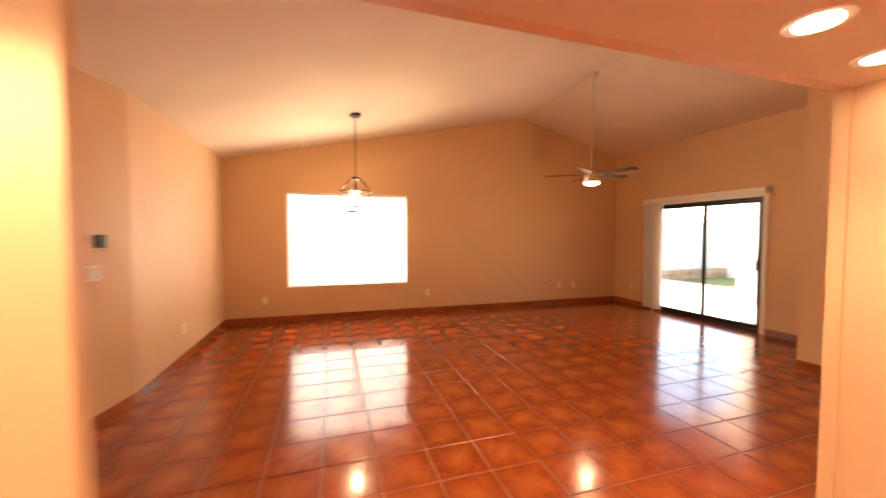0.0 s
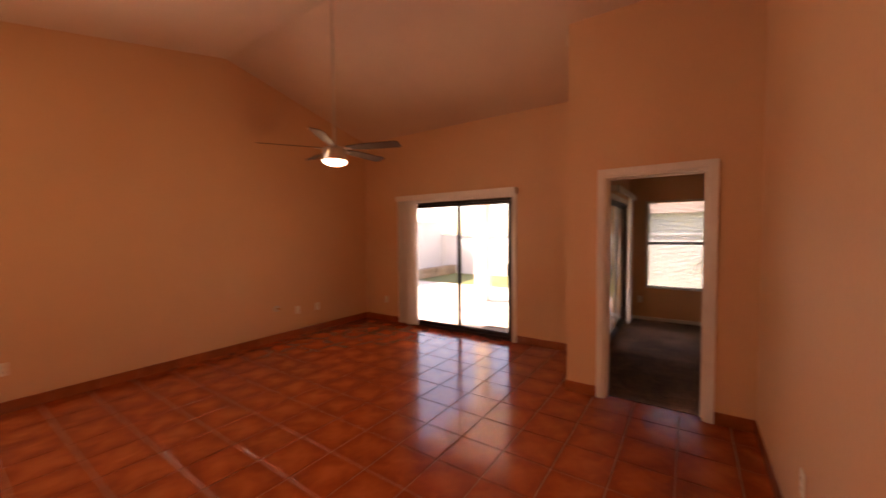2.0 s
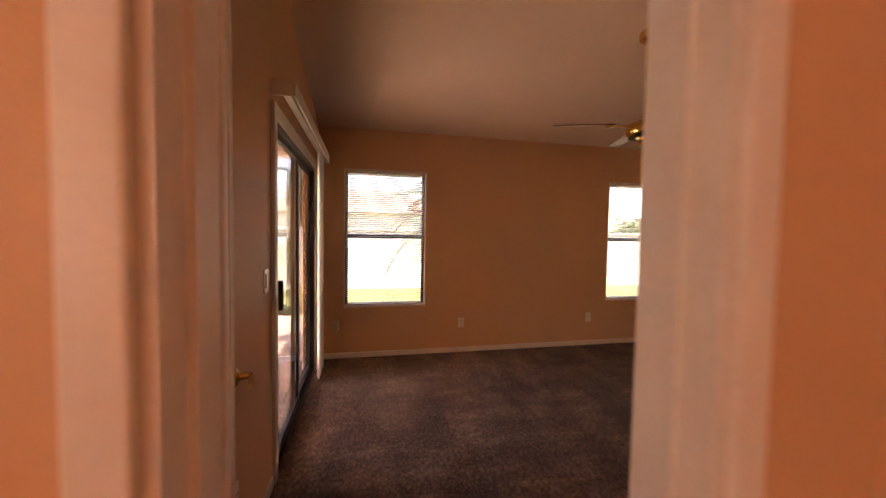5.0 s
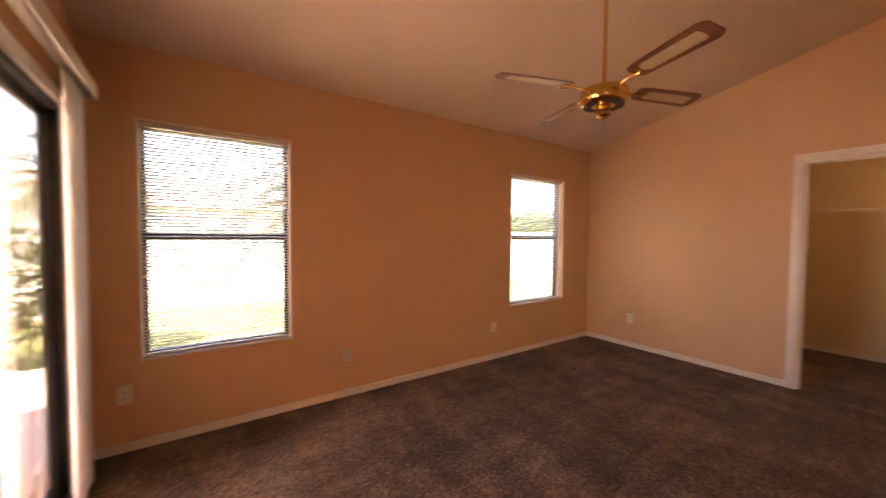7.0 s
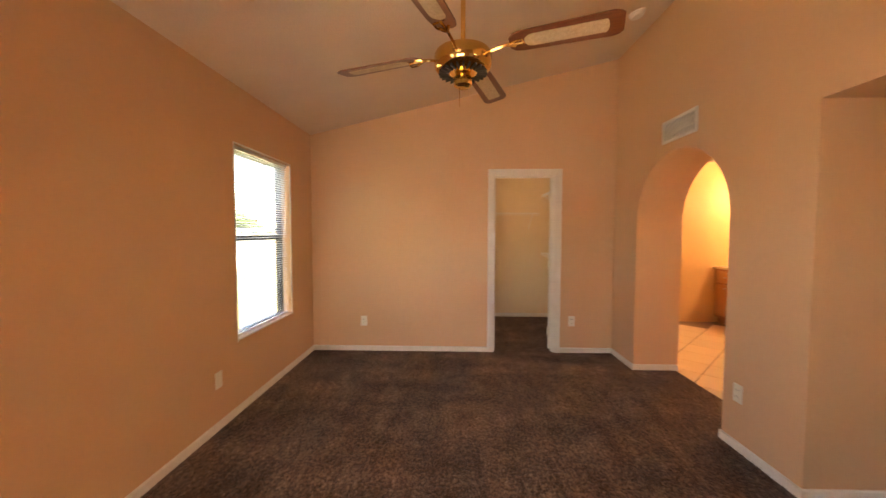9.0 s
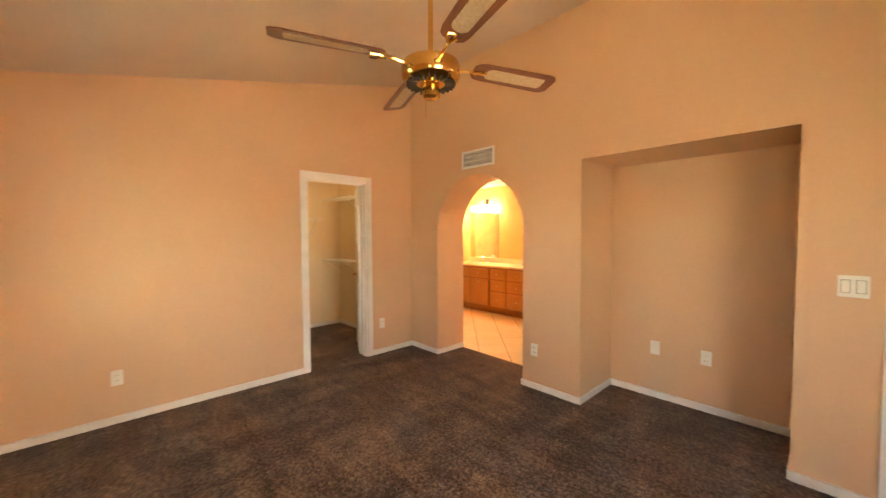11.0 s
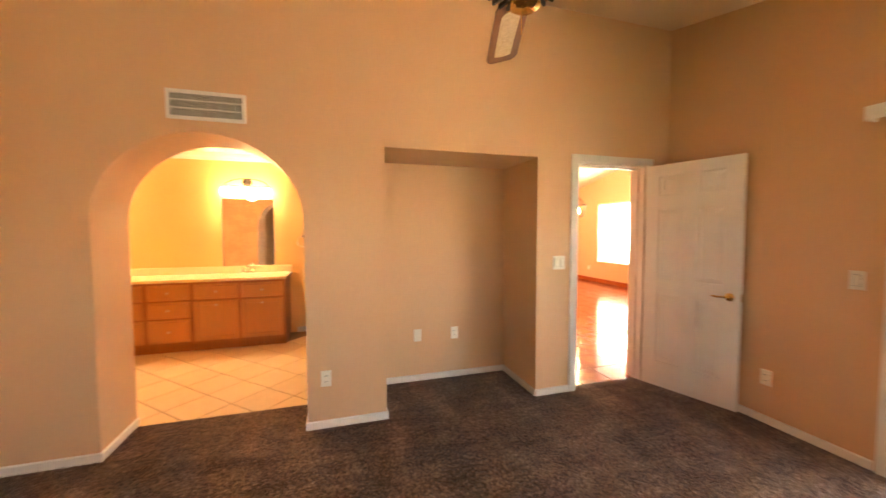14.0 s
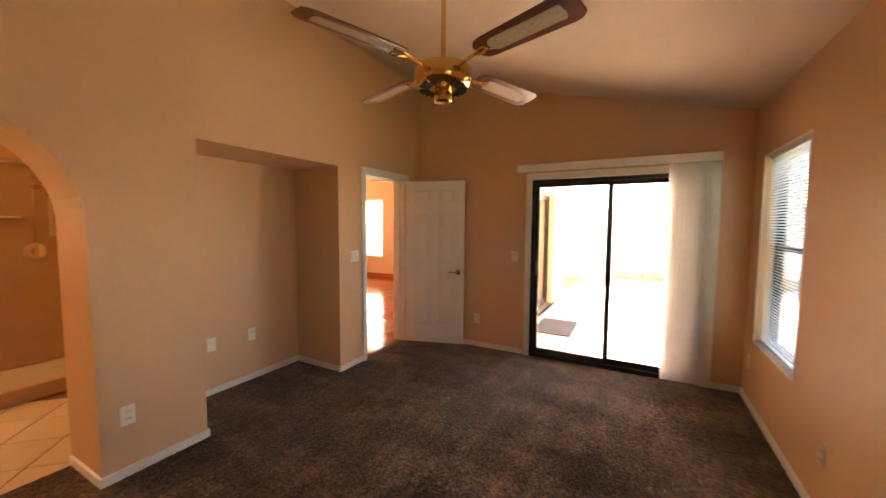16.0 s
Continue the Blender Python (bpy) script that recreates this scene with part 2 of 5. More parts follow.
M_STONE = mat("tan_ledge_stone", (0.45, 0.33, 0.22), (0.30, 0.20, 0.13), rough=0.9, scale=6, vary=0.2, bump=0.4, bump_scale=30)
M_LEAF = mat("shrub_leaf", (0.10, 0.15, 0.035), (0.05, 0.085, 0.02), rough=0.6, scale=3, fine=12)
M_PALM = mat("palm_frond_green", (0.075, 0.10, 0.04), (0.045, 0.065, 0.025), rough=0.55, scale=4)
M_BARK = mat("palm_bark", (0.16, 0.11, 0.075), (0.09, 0.06, 0.04), rough=1.0, scale=8, bump=0.8, bump_scale=25)
M_MAT = mat("grey_door_mat", (0.10, 0.09, 0.085), (0.06, 0.055, 0.05), rough=1.0, fine=150, bump=0.6)
M_ROOF = mat("clay_roof_tile", (0.40, 0.30, 0.24), (0.30, 0.22, 0.17), rough=0.9, scale=3)
M_BULB = glow("lit_bulb", (1.0, 0.80, 0.52), 14.0)
M_SHADE = glow("lit_opal_glass", (1.0, 0.86, 0.62), 2.0)
M_VANITYGLASS = glow("lit_vanity_glass", (1.0, 0.80, 0.50), 1.2)
M_DOME = glow("dim_frosted_dome", (1.0, 0.78, 0.45), 1.4)
M_CAN = glow("lit_downlight", (1.0, 0.86, 0.66), 8.0)

# ---- building helpers ----


def box(bm, x0, y0, z0, x1, y1, z1, m=None):
    vs = [bm.verts.new(m @ Vector(c) if m else c) for c in ((x0, y0, z0), (x1, y0, z0), (x1, y1, z0), (x0, y1, z0), (x0, y0, z1), (x1, y0, z1), (x1, y1, z1), (x0, y1, z1))]
    for f in ((3, 2, 1, 0), (4, 5, 6, 7), (0, 1, 5, 4), (1, 2, 6, 5), (2, 3, 7, 6), (3, 0, 4, 7)):
        bm.faces.new([vs[i] for i in f])
    return vs


def soft_box(x0, y0, z0, x1, y1, z1, r=0.004, seg=2):
    bm = bmesh.new()
    box(bm, x0, y0, z0, x1, y1, z1)
    bmesh.ops.bevel(bm, geom=bm.edges[:], offset=r, segments=seg, affect="EDGES", profile=0.5)
    return bm


def lathe(profile, seg=32, m=None):
    """Turn (radius, z) pairs round the z axis."""
    bm = bmesh.new()
    rings = []
    for r, z in profile:
        rings.append([bm.verts.new((r * math.cos(2 * math.pi * i / seg), r * math.sin(2 * math.pi * i / seg), z)) for i in range(seg)])
    for a, b in zip(rings, rings[1:]):
        for i in range(seg):
            bm.faces.new((a[i], a[(i + 1) % seg], b[(i + 1) % seg], b[i]))
    bm.faces.new(rings[0][::-1])
    bm.faces.new(rings[-1])
    bmesh.ops.recalc_face_normals(bm, faces=bm.faces[:])
    if m:
        bm.transform(m)
    return bm


def tube(bm, pts, r, seg=8):
    """A round bar along the points."""
    pts = [Vector(p) for p in pts]
    rings = []
    for i, p in enumerate(pts):
        d = (pts[min(i + 1, len(pts) - 1)] - pts[max(i - 1, 0)]).normalized()
        a = d.orthogonal().normalized()
        if abs(d.z) < 0.99:
            a = d.cross(Vector((0, 0, 1))).normalized()
        b = d.cross(a)
        rings.append([bm.verts.new(p + r * (math.cos(2 * math.pi * k / seg) * a + math.sin(2 * math.pi * k / seg) * b)) for k in range(seg)])
    for a, b in zip(rings, rings[1:]):
        for i in range(seg):
            bm.faces.new((a[i], a[(i + 1) % seg], b[(i + 1) % seg], b[i]))
    bm.faces.new(rings[0][::-1])
    bm.faces.new(rings[-1])
    return bm


def plate(points, thick, m=None):
    """A flat outline (x, y) made thick in z, with softened rim."""
    bm = bmesh.new()
    lo = [bm.verts.new((x, y, 0)) for x, y in points]
    hi = [bm.verts.new((x, y, thick)) for x, y in points]
    bm.faces.new(lo[::-1])
    bm.faces.new(hi)
    k = len(points)
    for i in range(k):
        bm.faces.new((lo[i], lo[(i + 1) % k], hi[(i + 1) % k], hi[i]))
    if m:
        bm.transform(m)
    return bm


def mesh_of(name, bm, material, smooth=False):
    bmesh.ops.recalc_face_normals(bm, faces=bm.faces[:])
    me = bpy.data.meshes.new(name)
    bm.to_mesh(me)
    bm.free()
    me.materials.append(material)
    if smooth:
        me.shade_smooth()
        me.set_sharp_from_angle(angle=radians(40))
    return me


def part(name, bm, material, parent, label="", smooth=False, at=None):
    ob = new(name, mesh_of(name, bm, material, smooth))
    ob.parent = parent
    if at is not None:
        ob.matrix_local = at
    return tagged(ob, label=label) if label else ob


def solid(name, bm, material, label, category, kind="", smooth=False, group="", at=None):
    ob = new(name, mesh_of(name, bm, material, smooth))
    if at is not None:
        ob.matrix_world = at
    return tagged(ob, label, category, group, kind)


def thing(name, label, category, at=None, group="", kind=""):
    ob = new(name)
    ob.empty_display_size = 0.1
    if at is not None:
        ob.matrix_world = at
    return tagged(ob, label, category, group, kind)


def wall_mesh(axis, p0, p1, u0, u1, top, holes=(), breaks=(), z0=0.0):
    """A wall between the planes p0 and p1 across the axis, from u0 to u1, up to top(u). Holes: (ua, ub, low, high(u))."""
    us = {u0, u1, *breaks}
    for a, b, lo, hi in holes:
        us |= {a, b}
        if callable(hi):
            us |= {a + (b - a) * (1 - math.cos(math.pi * i / 28)) / 2 for i in range(29)}
    us = sorted(u for u in us if u0 - 1e-6 <= u <= u1 + 1e-6)
    bm = bmesh.new()

    def prism(a, b, za, zb, ta, tb):
        c = [(a, za), (b, zb), (b, tb), (a, ta)]
        q = [[bm.verts.new((p, u, z) if axis == "x" else (u, p, z)) for u, z in c] for p in (p0, p1)]
        bm.faces.new(q[0])
        bm.faces.new(q[1][::-1])
        for i in range(4):
            bm.faces.new((q[0][i], q[0][(i + 1) % 4], q[1][(i + 1) % 4], q[1][i]))

    for a, b in zip(us, us[1:]):
        mid = (a + b) / 2
        za = zb = z0
        for ha, hb, lo, hi in sorted(holes, key=lambda h: h[2]):
            if ha < mid < hb:
                if lo > za + 1e-4:
                    prism(a, b, za, zb, lo, lo)
                za, zb = (hi(a), hi(b)) if callable(hi) else (hi, hi)
        prism(a, b, za, zb, top(a), top(b))
    bmesh.ops.remove_doubles(bm, verts=bm.verts[:], dist=1e-5)
    return bm


# ---- plan ----
BX0, BX1, BY0, BY1 = 0.10, 5.06, 1.0, 4.45          # bedroom
LX0, LY0, LY1 = -3.93, -5.67, 2.01                  # living room
PERP, HALLX = 1.43, 1.495                            # wall towards the hall
RIDGE_Y, RIDGE_Z = -0.36, 3.78


def bed_top(y):
    return 2.49 + 0.233 * (BY1 - y)


def liv_top(y):
    return RIDGE_Z - 0.253 * (y - RIDGE_Y) if y > RIDGE_Y else RIDGE_Z - 0.211 * (RIDGE_Y - y)


def flat(z):
    return lambda u: z


# ---- structure: bedroom ----
W1, W2, WZ0, WZ1 = (0.375, 1.252), (3.592, 4.515), 0.56, 2.05
solid("wall_window", wall_mesh("y", BY1, BY1 + 0.16, -0.05, 7.0, flat(2.55), [(*W1, WZ0, WZ1), (*W2, WZ0, WZ1)]), M_WALL, "peach painted bedroom wall with two windows", "wall", "structure")
BSL = (2.53, 4.12)
solid("wall_patio_door", wall_mesh("x", 0.03, BX0, 0.85, BY1, lambda y: bed_top(y) + 0.05, [(*BSL, 0.0, 1.99)]), M_WALL, "peach painted wall with a sliding patio door", "wall", "structure")
CD = (1.655, 2.36)
solid("wall_closet", wall_mesh("x", BX1, BX1 + 0.11, BY0, BY1, lambda y: bed_top(y) + 0.05, [(*CD, 0.0, 2.035)]), M_WALL, "peach painted wall with the closet doorway", "wall", "structure")
ARCH = (3.348, 4.558)


def arch_curve(u):
    c, h = (ARCH[0] + ARCH[1]) / 2, (ARCH[1] - ARCH[0]) / 2
    return 1.50 + 0.57 * math.sqrt(max(0.0, 1 - ((u - c) / h) ** 2))


NICHE = (1.50, 2.782)
BD = (0.352, 1.110)
solid("wall_arch", wall_mesh("y", 0.56, BY0, 2.782, 5.17, flat(3.34), [(*ARCH, 0.0, arch_curve)]), M_WALL, "thick peach painted wall with an arched opening", "wall", "structure")
solid("wall_bedroom_door", wall_mesh("y", 0.85, BY0, BX0, 1.50, flat(3.52), [(*BD, 0.0, 2.035)]), M_WALL, "peach painted wall with the bedroom doorway", "wall", "structure")
solid("wall_over_niche", wall_mesh("y", 0.85, BY0, 1.50, 2.782, flat(3.34), [], z0=2.052), M_WALL, "peach painted wall above the niche", "wall", "structure")
for nm, c in (("wall_niche_back", (1.50, 0.27, 0, 2.782, 0.38, 2.052)), ("ceiling_niche", (HALLX, 0.27, 2.052, 2.782, 0.85, 2.15)), ("wall_niche_east", (2.782, 0.27, 0, 2.90, 0.56, 2.46)), ("wall_niche_west", (HALLX, 0.27, 0, 1.50, 0.85, 2.052)), ("wall_niche_top", (HALLX, 0.27, 2.15, 2.782, 0.56, 2.46))):
    bm = bmesh.new()
    box(bm, *c)
    solid(nm, bm, M_WALL, "recessed alcove surface in peach paint", "wall", "structure")
bm = bmesh.new()
y0, y1 = 0.9, BY1 + 0.16
q = [bm.verts.new(c) for c in ((-0.02, y0, bed_top(y0)), (5.2, y0, bed_top(y0)), (5.2, y1, bed_top(y1)), (-0.02, y1, bed_top(y1)))]
f = bm.faces.new(q)
e = bmesh.ops.extrude_face_region(bm, geom=[f])
bmesh.ops.translate(bm, verts=[v for v in e["geom"] if isinstance(v, bmesh.types.BMVert)], vec=(0, 0, 0.1))
solid("ceiling_bedroom", bm, M_CEIL, "sloping cream textured bedroom ceiling", "ceiling", "structure")
bm = bmesh.new()
box(bm, BX0 - 0.05, 0.92, -0.1, 6.95, BY1 + 0.02, 0.004)
box(bm, 3.34, 0.585, -0.1, 4.57, 0.92, 0.004)
box(bm, 1.49, 0.36, -0.1, 2.80, 0.92, 0.004)
carpet = solid("carpet_floor", bm, M_CARPET, "dark brown cut-pile carpet with vacuum marks", "carpet", "structure")



def carpet_pile(parent, material):
    """Upright yarn tufts leaning in broad brushed strokes."""
    rng = np.random.default_rng(5)
    base = []
    for x0, y0, x1, y1, step in ((BX0 + 0.01, BY0 + 0.01, BX1 - 0.01, BY1 - 0.01, 0.0135), (NICHE[0] + 0.012, 0.392, NICHE[1] - 0.012, BY0, 0.016), (ARCH[0] + 0.012, 0.59, ARCH[1] - 0.012, BY0, 0.016), (BX1, 1.12, 6.81, 2.93, 0.02)):
        gx, gy = np.meshgrid(np.arange(x0, x1, step), np.arange(y0, y1, step))
        p = np.stack((gx.ravel(), gy.ravel()), 1)
        base.append(np.clip(p + rng.uniform(-0.6, 0.6, p.shape) * step, (x0, y0), (x1, y1)))
    p = np.concatenate(base)
    n = len(p)
    x, y = p[:, 0], p[:, 1]
    stroke = np.sin(5.2 * (0.8 * x + 0.6 * y) + 1.3 * np.sin(1.7 * y + x)) + 0.7 * np.sin(3.1 * (x - 1.4 * y) + 2.0 * np.sin(1.1 * x)) + rng.normal(0, 0.35, n)
    ang = 0.9 + 1.5 * stroke
    lean = 0.006 * np.abs(stroke) * 0.6 + 0.002
    h = rng.uniform(0.007, 0.012, n) * (1 - 0.12 * np.abs(stroke))
    turn = rng.uniform(0, 2 * np.pi, n)
    r = rng.uniform(0.0042, 0.0062, n)
    co = np.empty((n, 4, 3), np.float32)
    for k in range(3):
        co[:, k, 0] = x + r * np.cos(turn + 2.0944 * k)
        co[:, k, 1] = y + r * np.sin(turn + 2.0944 * k)
        co[:, k, 2] = 0.003
    co[:, 3, 0], co[:, 3, 1], co[:, 3, 2] = x + lean * np.cos(ang), y + lean * np.sin(ang), 0.004 + h
    idx = (np.arange(n) * 4)[:, None, None] + np.array(((0, 1, 3), (1, 2, 3), (2, 0, 3)))
    me = bpy.data.meshes.new("carpet_pile")
    me.vertices.add(n * 4)
    me.vertices.foreach_set("co", co.ravel())
    me.loops.add(n * 9)
    me.loops.foreach_set("vertex_index", idx.ravel().astype(np.int32))
    me.polygons.add(n * 3)
    me.polygons.foreach_set("loop_start", (np.arange(n * 3) * 3).astype(np.int32))
    me.update(calc_edges=True)
    me.materials.append(material)
    ob = new("carpet_pile", me)
    ob.parent = parent
    return tagged(ob, kind="stuff")


carpet_pile(carpet, M_CARPET)

# ---- structure: closet ----
solid("wall_closet_back", wall_mesh("x", 6.83, 6.95, 1.0, 3.1, flat(2.44)), M_CLOSET, "pale cream closet wall", "wall", "structure")
solid("wall_closet_north", wall_mesh("y", 2.95, 3.06, 5.17, 6.83, flat(2.44)), M_CLOSET, "pale cream closet wall", "wall", "structure")
solid("wall_closet_south", wall_mesh("y", 0.99, 1.10, 5.17, 6.83, flat(2.44)), M_CLOSET, "pale cream closet wall", "wall", "structure")
bm = bmesh.new()
box(bm, 5.17, 0.99, 2.44, 6.95, 3.06, 2.54)
solid("ceiling_closet", bm, M_CLOSET, "flat cream closet ceiling", "ceiling", "structure")

# ---- structure: bathroom ----
BWY = -1.78
solid("wall_bath_back", wall_mesh("y", BWY - 0.1, BWY, 2.2, 6.7, flat(2.46)), M_BATHWALL, "ochre painted bathroom wall", "wall", "structure")
solid("wall_bath_east", wall_mesh("x", 6.6, 6.7, BWY, 0.56, flat(2.46)), M_BATHWALL, "ochre painted bathroom wall", "wall", "structure")
solid("wall_bath_front", wall_mesh("y", 0.46, 0.56, 5.17, 6.6, flat(2.46)), M_BATHWALL, "ochre painted bathroom wall", "wall", "structure")
bm = bmesh.new()
box(bm, 2.2, BWY, 2.46, 6.7, 0.56, 2.56)
solid("ceiling_bathroom", bm, M_CEIL, "flat cream bathroom ceiling", "ceiling", "structure")
bm = bmesh.new()
box(bm, 2.2, BWY, -0.1, 6.7, 0.585, -0.004)
bath_floor = solid("floor_bathroom", bm, M_BGROUT, "cream tiled bathroom floor laid diagonally", "floor", "structure")
bm = bmesh.new()
box(bm, 3.0, BWY + 0.001, 2.37, 6.6, BWY + 0.03, 2.41)
box(bm, 3.0, BWY + 0.001, 2.41, 6.6, BWY + 0.06, 2.459)
solid("trim_bath_crown", bm, M_TRIM, "cream painted crown moulding", "moulding", "structure")

# ---- structure: living room ----
LW = (-4.73, -2.71)
solid("wall_living_window", wall_mesh("x", LX0 - 0.16, LX0, LY0 - 0.1, LY1 + 0.16, lambda y: liv_top(y) + 0.05, [(*LW, 0.57, 2.16)], breaks=(RIDGE_Y,)), M_WALL, "tan painted gable wall with a wide window", "wall", "structure")
LSL = (-2.885, -1.055)
solid("wall_living_slider", wall_mesh("y", LY1, LY1 + 0.16, LX0, 0.03, flat(3.24), [(*LSL, 0.0, 2.035)]), M_WALL, "tan painted wall with a sliding glass door", "wall", "structure")
solid("wall_jog", wall_mesh("x", 0.02, 0.03, 0.85, LY1, lambda y: liv_top(y) + 0.05), M_WALL, "tan painted return wall beside the doorway", "wall", "structure")
solid("wall_bedroom_side", wall_mesh("y", 0.835, 0.85, 0.02, PERP, flat(3.55), [(*BD, 0.0, 2.035)]), M_WALL, "tan painted living room wall with the bedroom doorway", "wall", "structure")
OPEN = (-4.68, -1.635)
HEAD = 2.19
solid("wall_hall", wall_mesh("x", PERP, HALLX, -9.2, 0.85, lambda y: liv_top(max(y, -6.2)) + 0.05, [(*OPEN, 0.0, HEAD)], breaks=(RIDGE_Y, -6.2)), M_WALL, "tan painted wall with a wide cased opening to the hall", "wall", "structure")
solid("wall_living_south", wall_mesh("y", LY0 - 0.12, LY0, LX0, -1.12, flat(2.75)), M_WALL, "tan painted living room wall", "wall", "structure")
bm = bmesh.new()
box(bm, 0, -0.12, 0, 0.80, 0, 2.75, pose(-1.12, LY0, 0, 0, 0, -13))
solid("wall_thermostat", bm, M_WALL, "tan painted angled wall carrying the thermostat", "wall", "structure")
solid("wall_entry_side", wall_mesh("x", -0.46, -0.345, -9.2, LY0 - 0.2, flat(2.75)), M_WALL, "tan painted entry passage wall", "wall", "structure")
solid("wall_entry_end", wall_mesh("y", -9.3, -9.2, -0.46, HALLX, flat(2.75)), M_WALL, "tan painted wall at the passage end", "wall", "structure")
bm = bmesh.new()
box(bm, -0.345, LY0 - 0.32, 2.13, PERP, LY0 - 0.2, 2.8)
solid("wall_entry_header", bm, M_WALL, "tan painted header over the entry passage", "wall", "structure")
for nm, ya, yb in (("ceiling_living_north", RIDGE_Y, LY1 + 0.16), ("ceiling_living_south", -6.3, RIDGE_Y)):
    bm = bmesh.new()
    z = RIDGE_Z
    q = [bm.verts.new(c) for c in ((LX0 - 0.16, ya, liv_top(ya)), (HALLX, ya, liv_top(ya)), (HALLX, yb, liv_top(yb)), (LX0 - 0.16, yb, liv_top(yb)))]
    if nm.endswith("north"):
        q = [bm.verts.new(c) for c in ((LX0 - 0.16, ya, liv_top(ya)), (HALLX, ya, liv_top(ya)), (HALLX, 0.92, liv_top(0.92)), (0.06, 0.92, liv_top(0.92)), (0.06, yb, liv_top(yb)), (LX0 - 0.16, yb, liv_top(yb)))]
    f = bm.faces.new(q)
    e = bmesh.ops.extrude_face_region(bm, geom=[f])
    bmesh.ops.translate(bm, verts=[v for v in e["geom"] if isinstance(v, bmesh.types.BMVert)], vec=(0, 0, 0.1))
    bmesh.ops.delete(bm, geom=[v for v in bm.verts if not v.link_faces], context="VERTS")
    solid(nm, bm, M_CEIL, "vaulted cream textured ceiling slope", "ceiling", "structure")
bm = bmesh.new()
box(bm, -0.46, -9.3, 2.5, PERP, -6.3, 2.6)
solid("ceiling_entry", bm, M_CEIL, "flat cream passage ceiling", "ceiling", "structure")
bm = bmesh.new()
box(bm, HALLX, -6.5, HEAD, 5.3, -1.88, HEAD + 0.1)
box(bm, HALLX, -1.88, HEAD, 2.2, -1.51, HEAD + 0.1)
solid("ceiling_hall", bm, M_CEIL, "low flat textured hall ceiling with downlights", "ceiling", "structure")
solid("wall_hall_east", wall_mesh("x", 5.2, 5.3, -6.5, -1.88, flat(HEAD)), M_WALL, "tan painted hall wall", "wall", "structure")
solid("wall_hall_north", wall_mesh("y", -1.62, -1.51, HALLX, 2.2, flat(HEAD)), M_WALL, "tan painted hall wall", "wall", "structure")
solid("wall_hall_south", wall_mesh("y", -6.5, -6.4, HALLX, 5.2, flat(HEAD)), M_WALL, "tan painted hall wall", "wall", "structure")
bm = bmesh.new()
box(bm, LX0 - 0.02, -9.2, -0.1, PERP + 0.02, 0.90, -0.004)
box(bm, LX0 - 0.02, 0.90, -0.1, 0.02, LY1 + 0.05, -0.004)
box(bm, PERP + 0.02, -6.5, -0.1, 5.2, -1.88, -0.004)
box(bm, PERP + 0.02, -1.88, -0.1, 2.2, -1.5, -0.004)
living_floor = solid("floor_living", bm, M_GROUT, "glazed terracotta tile floor with pale grout", "floor", "structure")

# ---- trims and baseboards ----


def casing(name, axis, p, u0, u1, top, out, w=0.062, d=0.018, label="white painted door casing"):
    """Three boards round an opening, proud of the wall plane p towards out."""
    frame_ob = thing(name, label, "door frame", kind="structure")
    a, b = sorted((p, p + out * d))
    for n, (x0, x1, z0, z1) in (("jamb_board", (u0 - w, u0, 0.0, top + w)), ("jamb_board", (u1, u1 + w, 0.0, top + w)), ("head_board", (u0, u1, top, top + w))):
        bm = soft_box(a, x0, z0, b, x1, z1, 0.005) if axis == "x" else soft_box(x0, a, z0, x1, b, z1, 0.005)
        part(n, bm, M_TRIM, frame_ob)
    return frame_ob


def jamb(axis, p0, p1, u0, u1, top, t=0.018):
    """The lining inside an opening."""
    bm = bmesh.new()
    for c in ((u0 - 0.001, u0 + t, 0.0, top), (u1 - t, u1 + 0.001, 0.0, top), (u0 + t, u1 - t, top - t, top + 0.001)):
        if axis == "x":
            box(bm, p0, c[0], c[2], p1, c[1], c[3])
        else:
            box(bm, c[0], p0, c[2], c[1], p1, c[3])
    m = (p0 + p1) / 2
    for c in ((u0 + t, u0 + t + 0.011, 0.0, top - t), (u1 - t - 0.011, u1 - t, 0.0, top - t), (u0 + t, u1 - t, top - t - 0.011, top - t)):
        if axis == "x":
            box(bm, m - 0.015, c[0], c[2], m + 0.02, c[1], c[3])
        else:
            box(bm, c[0], m - 0.02, c[2], c[1], m + 0.015, c[3])
    return solid("trim_door_lining", bm, M_TRIM, "white painted door lining with stop", "door frame", "structure")


casing("door_frame_bedroom_inside", "y", BY0, BD[0], BD[1], 2.035, 1)
casing("door_frame_bedroom_living", "y", 0.835, BD[0], BD[1], 2.035, -1)
jamb("y", 0.834, BY0 + 0.001, BD[0], BD[1], 2.035)
casing("door_frame_closet", "x", BX1, CD[0], CD[1], 2.035, -1)
jamb("x", BX1 - 0.001, BX1 + 0.111, CD[0], CD[1], 2.035)


def base_run(pts, material, h, t, label, bm=None):
    """A skirting along a run of wall points, room on the left of the run."""
    bm = bmesh.new()
    for (xa, ya), (xb, yb) in zip(pts, pts[1:]):
        L = math.hypot(xb - xa, yb - ya)
        if L < 0.01:
            continue
        m = pose(xa, ya, 0, 0, 0, math.degrees(math.atan2(yb - ya, xb - xa)))
        vs = box(bm, 0, 0, 0, L, t, h, m)
        vs[6].co.z -= t * 0.5
        vs[7].co.z -= t * 0.5
    return solid("baseboard", bm, material, label, "baseboard", "structure")


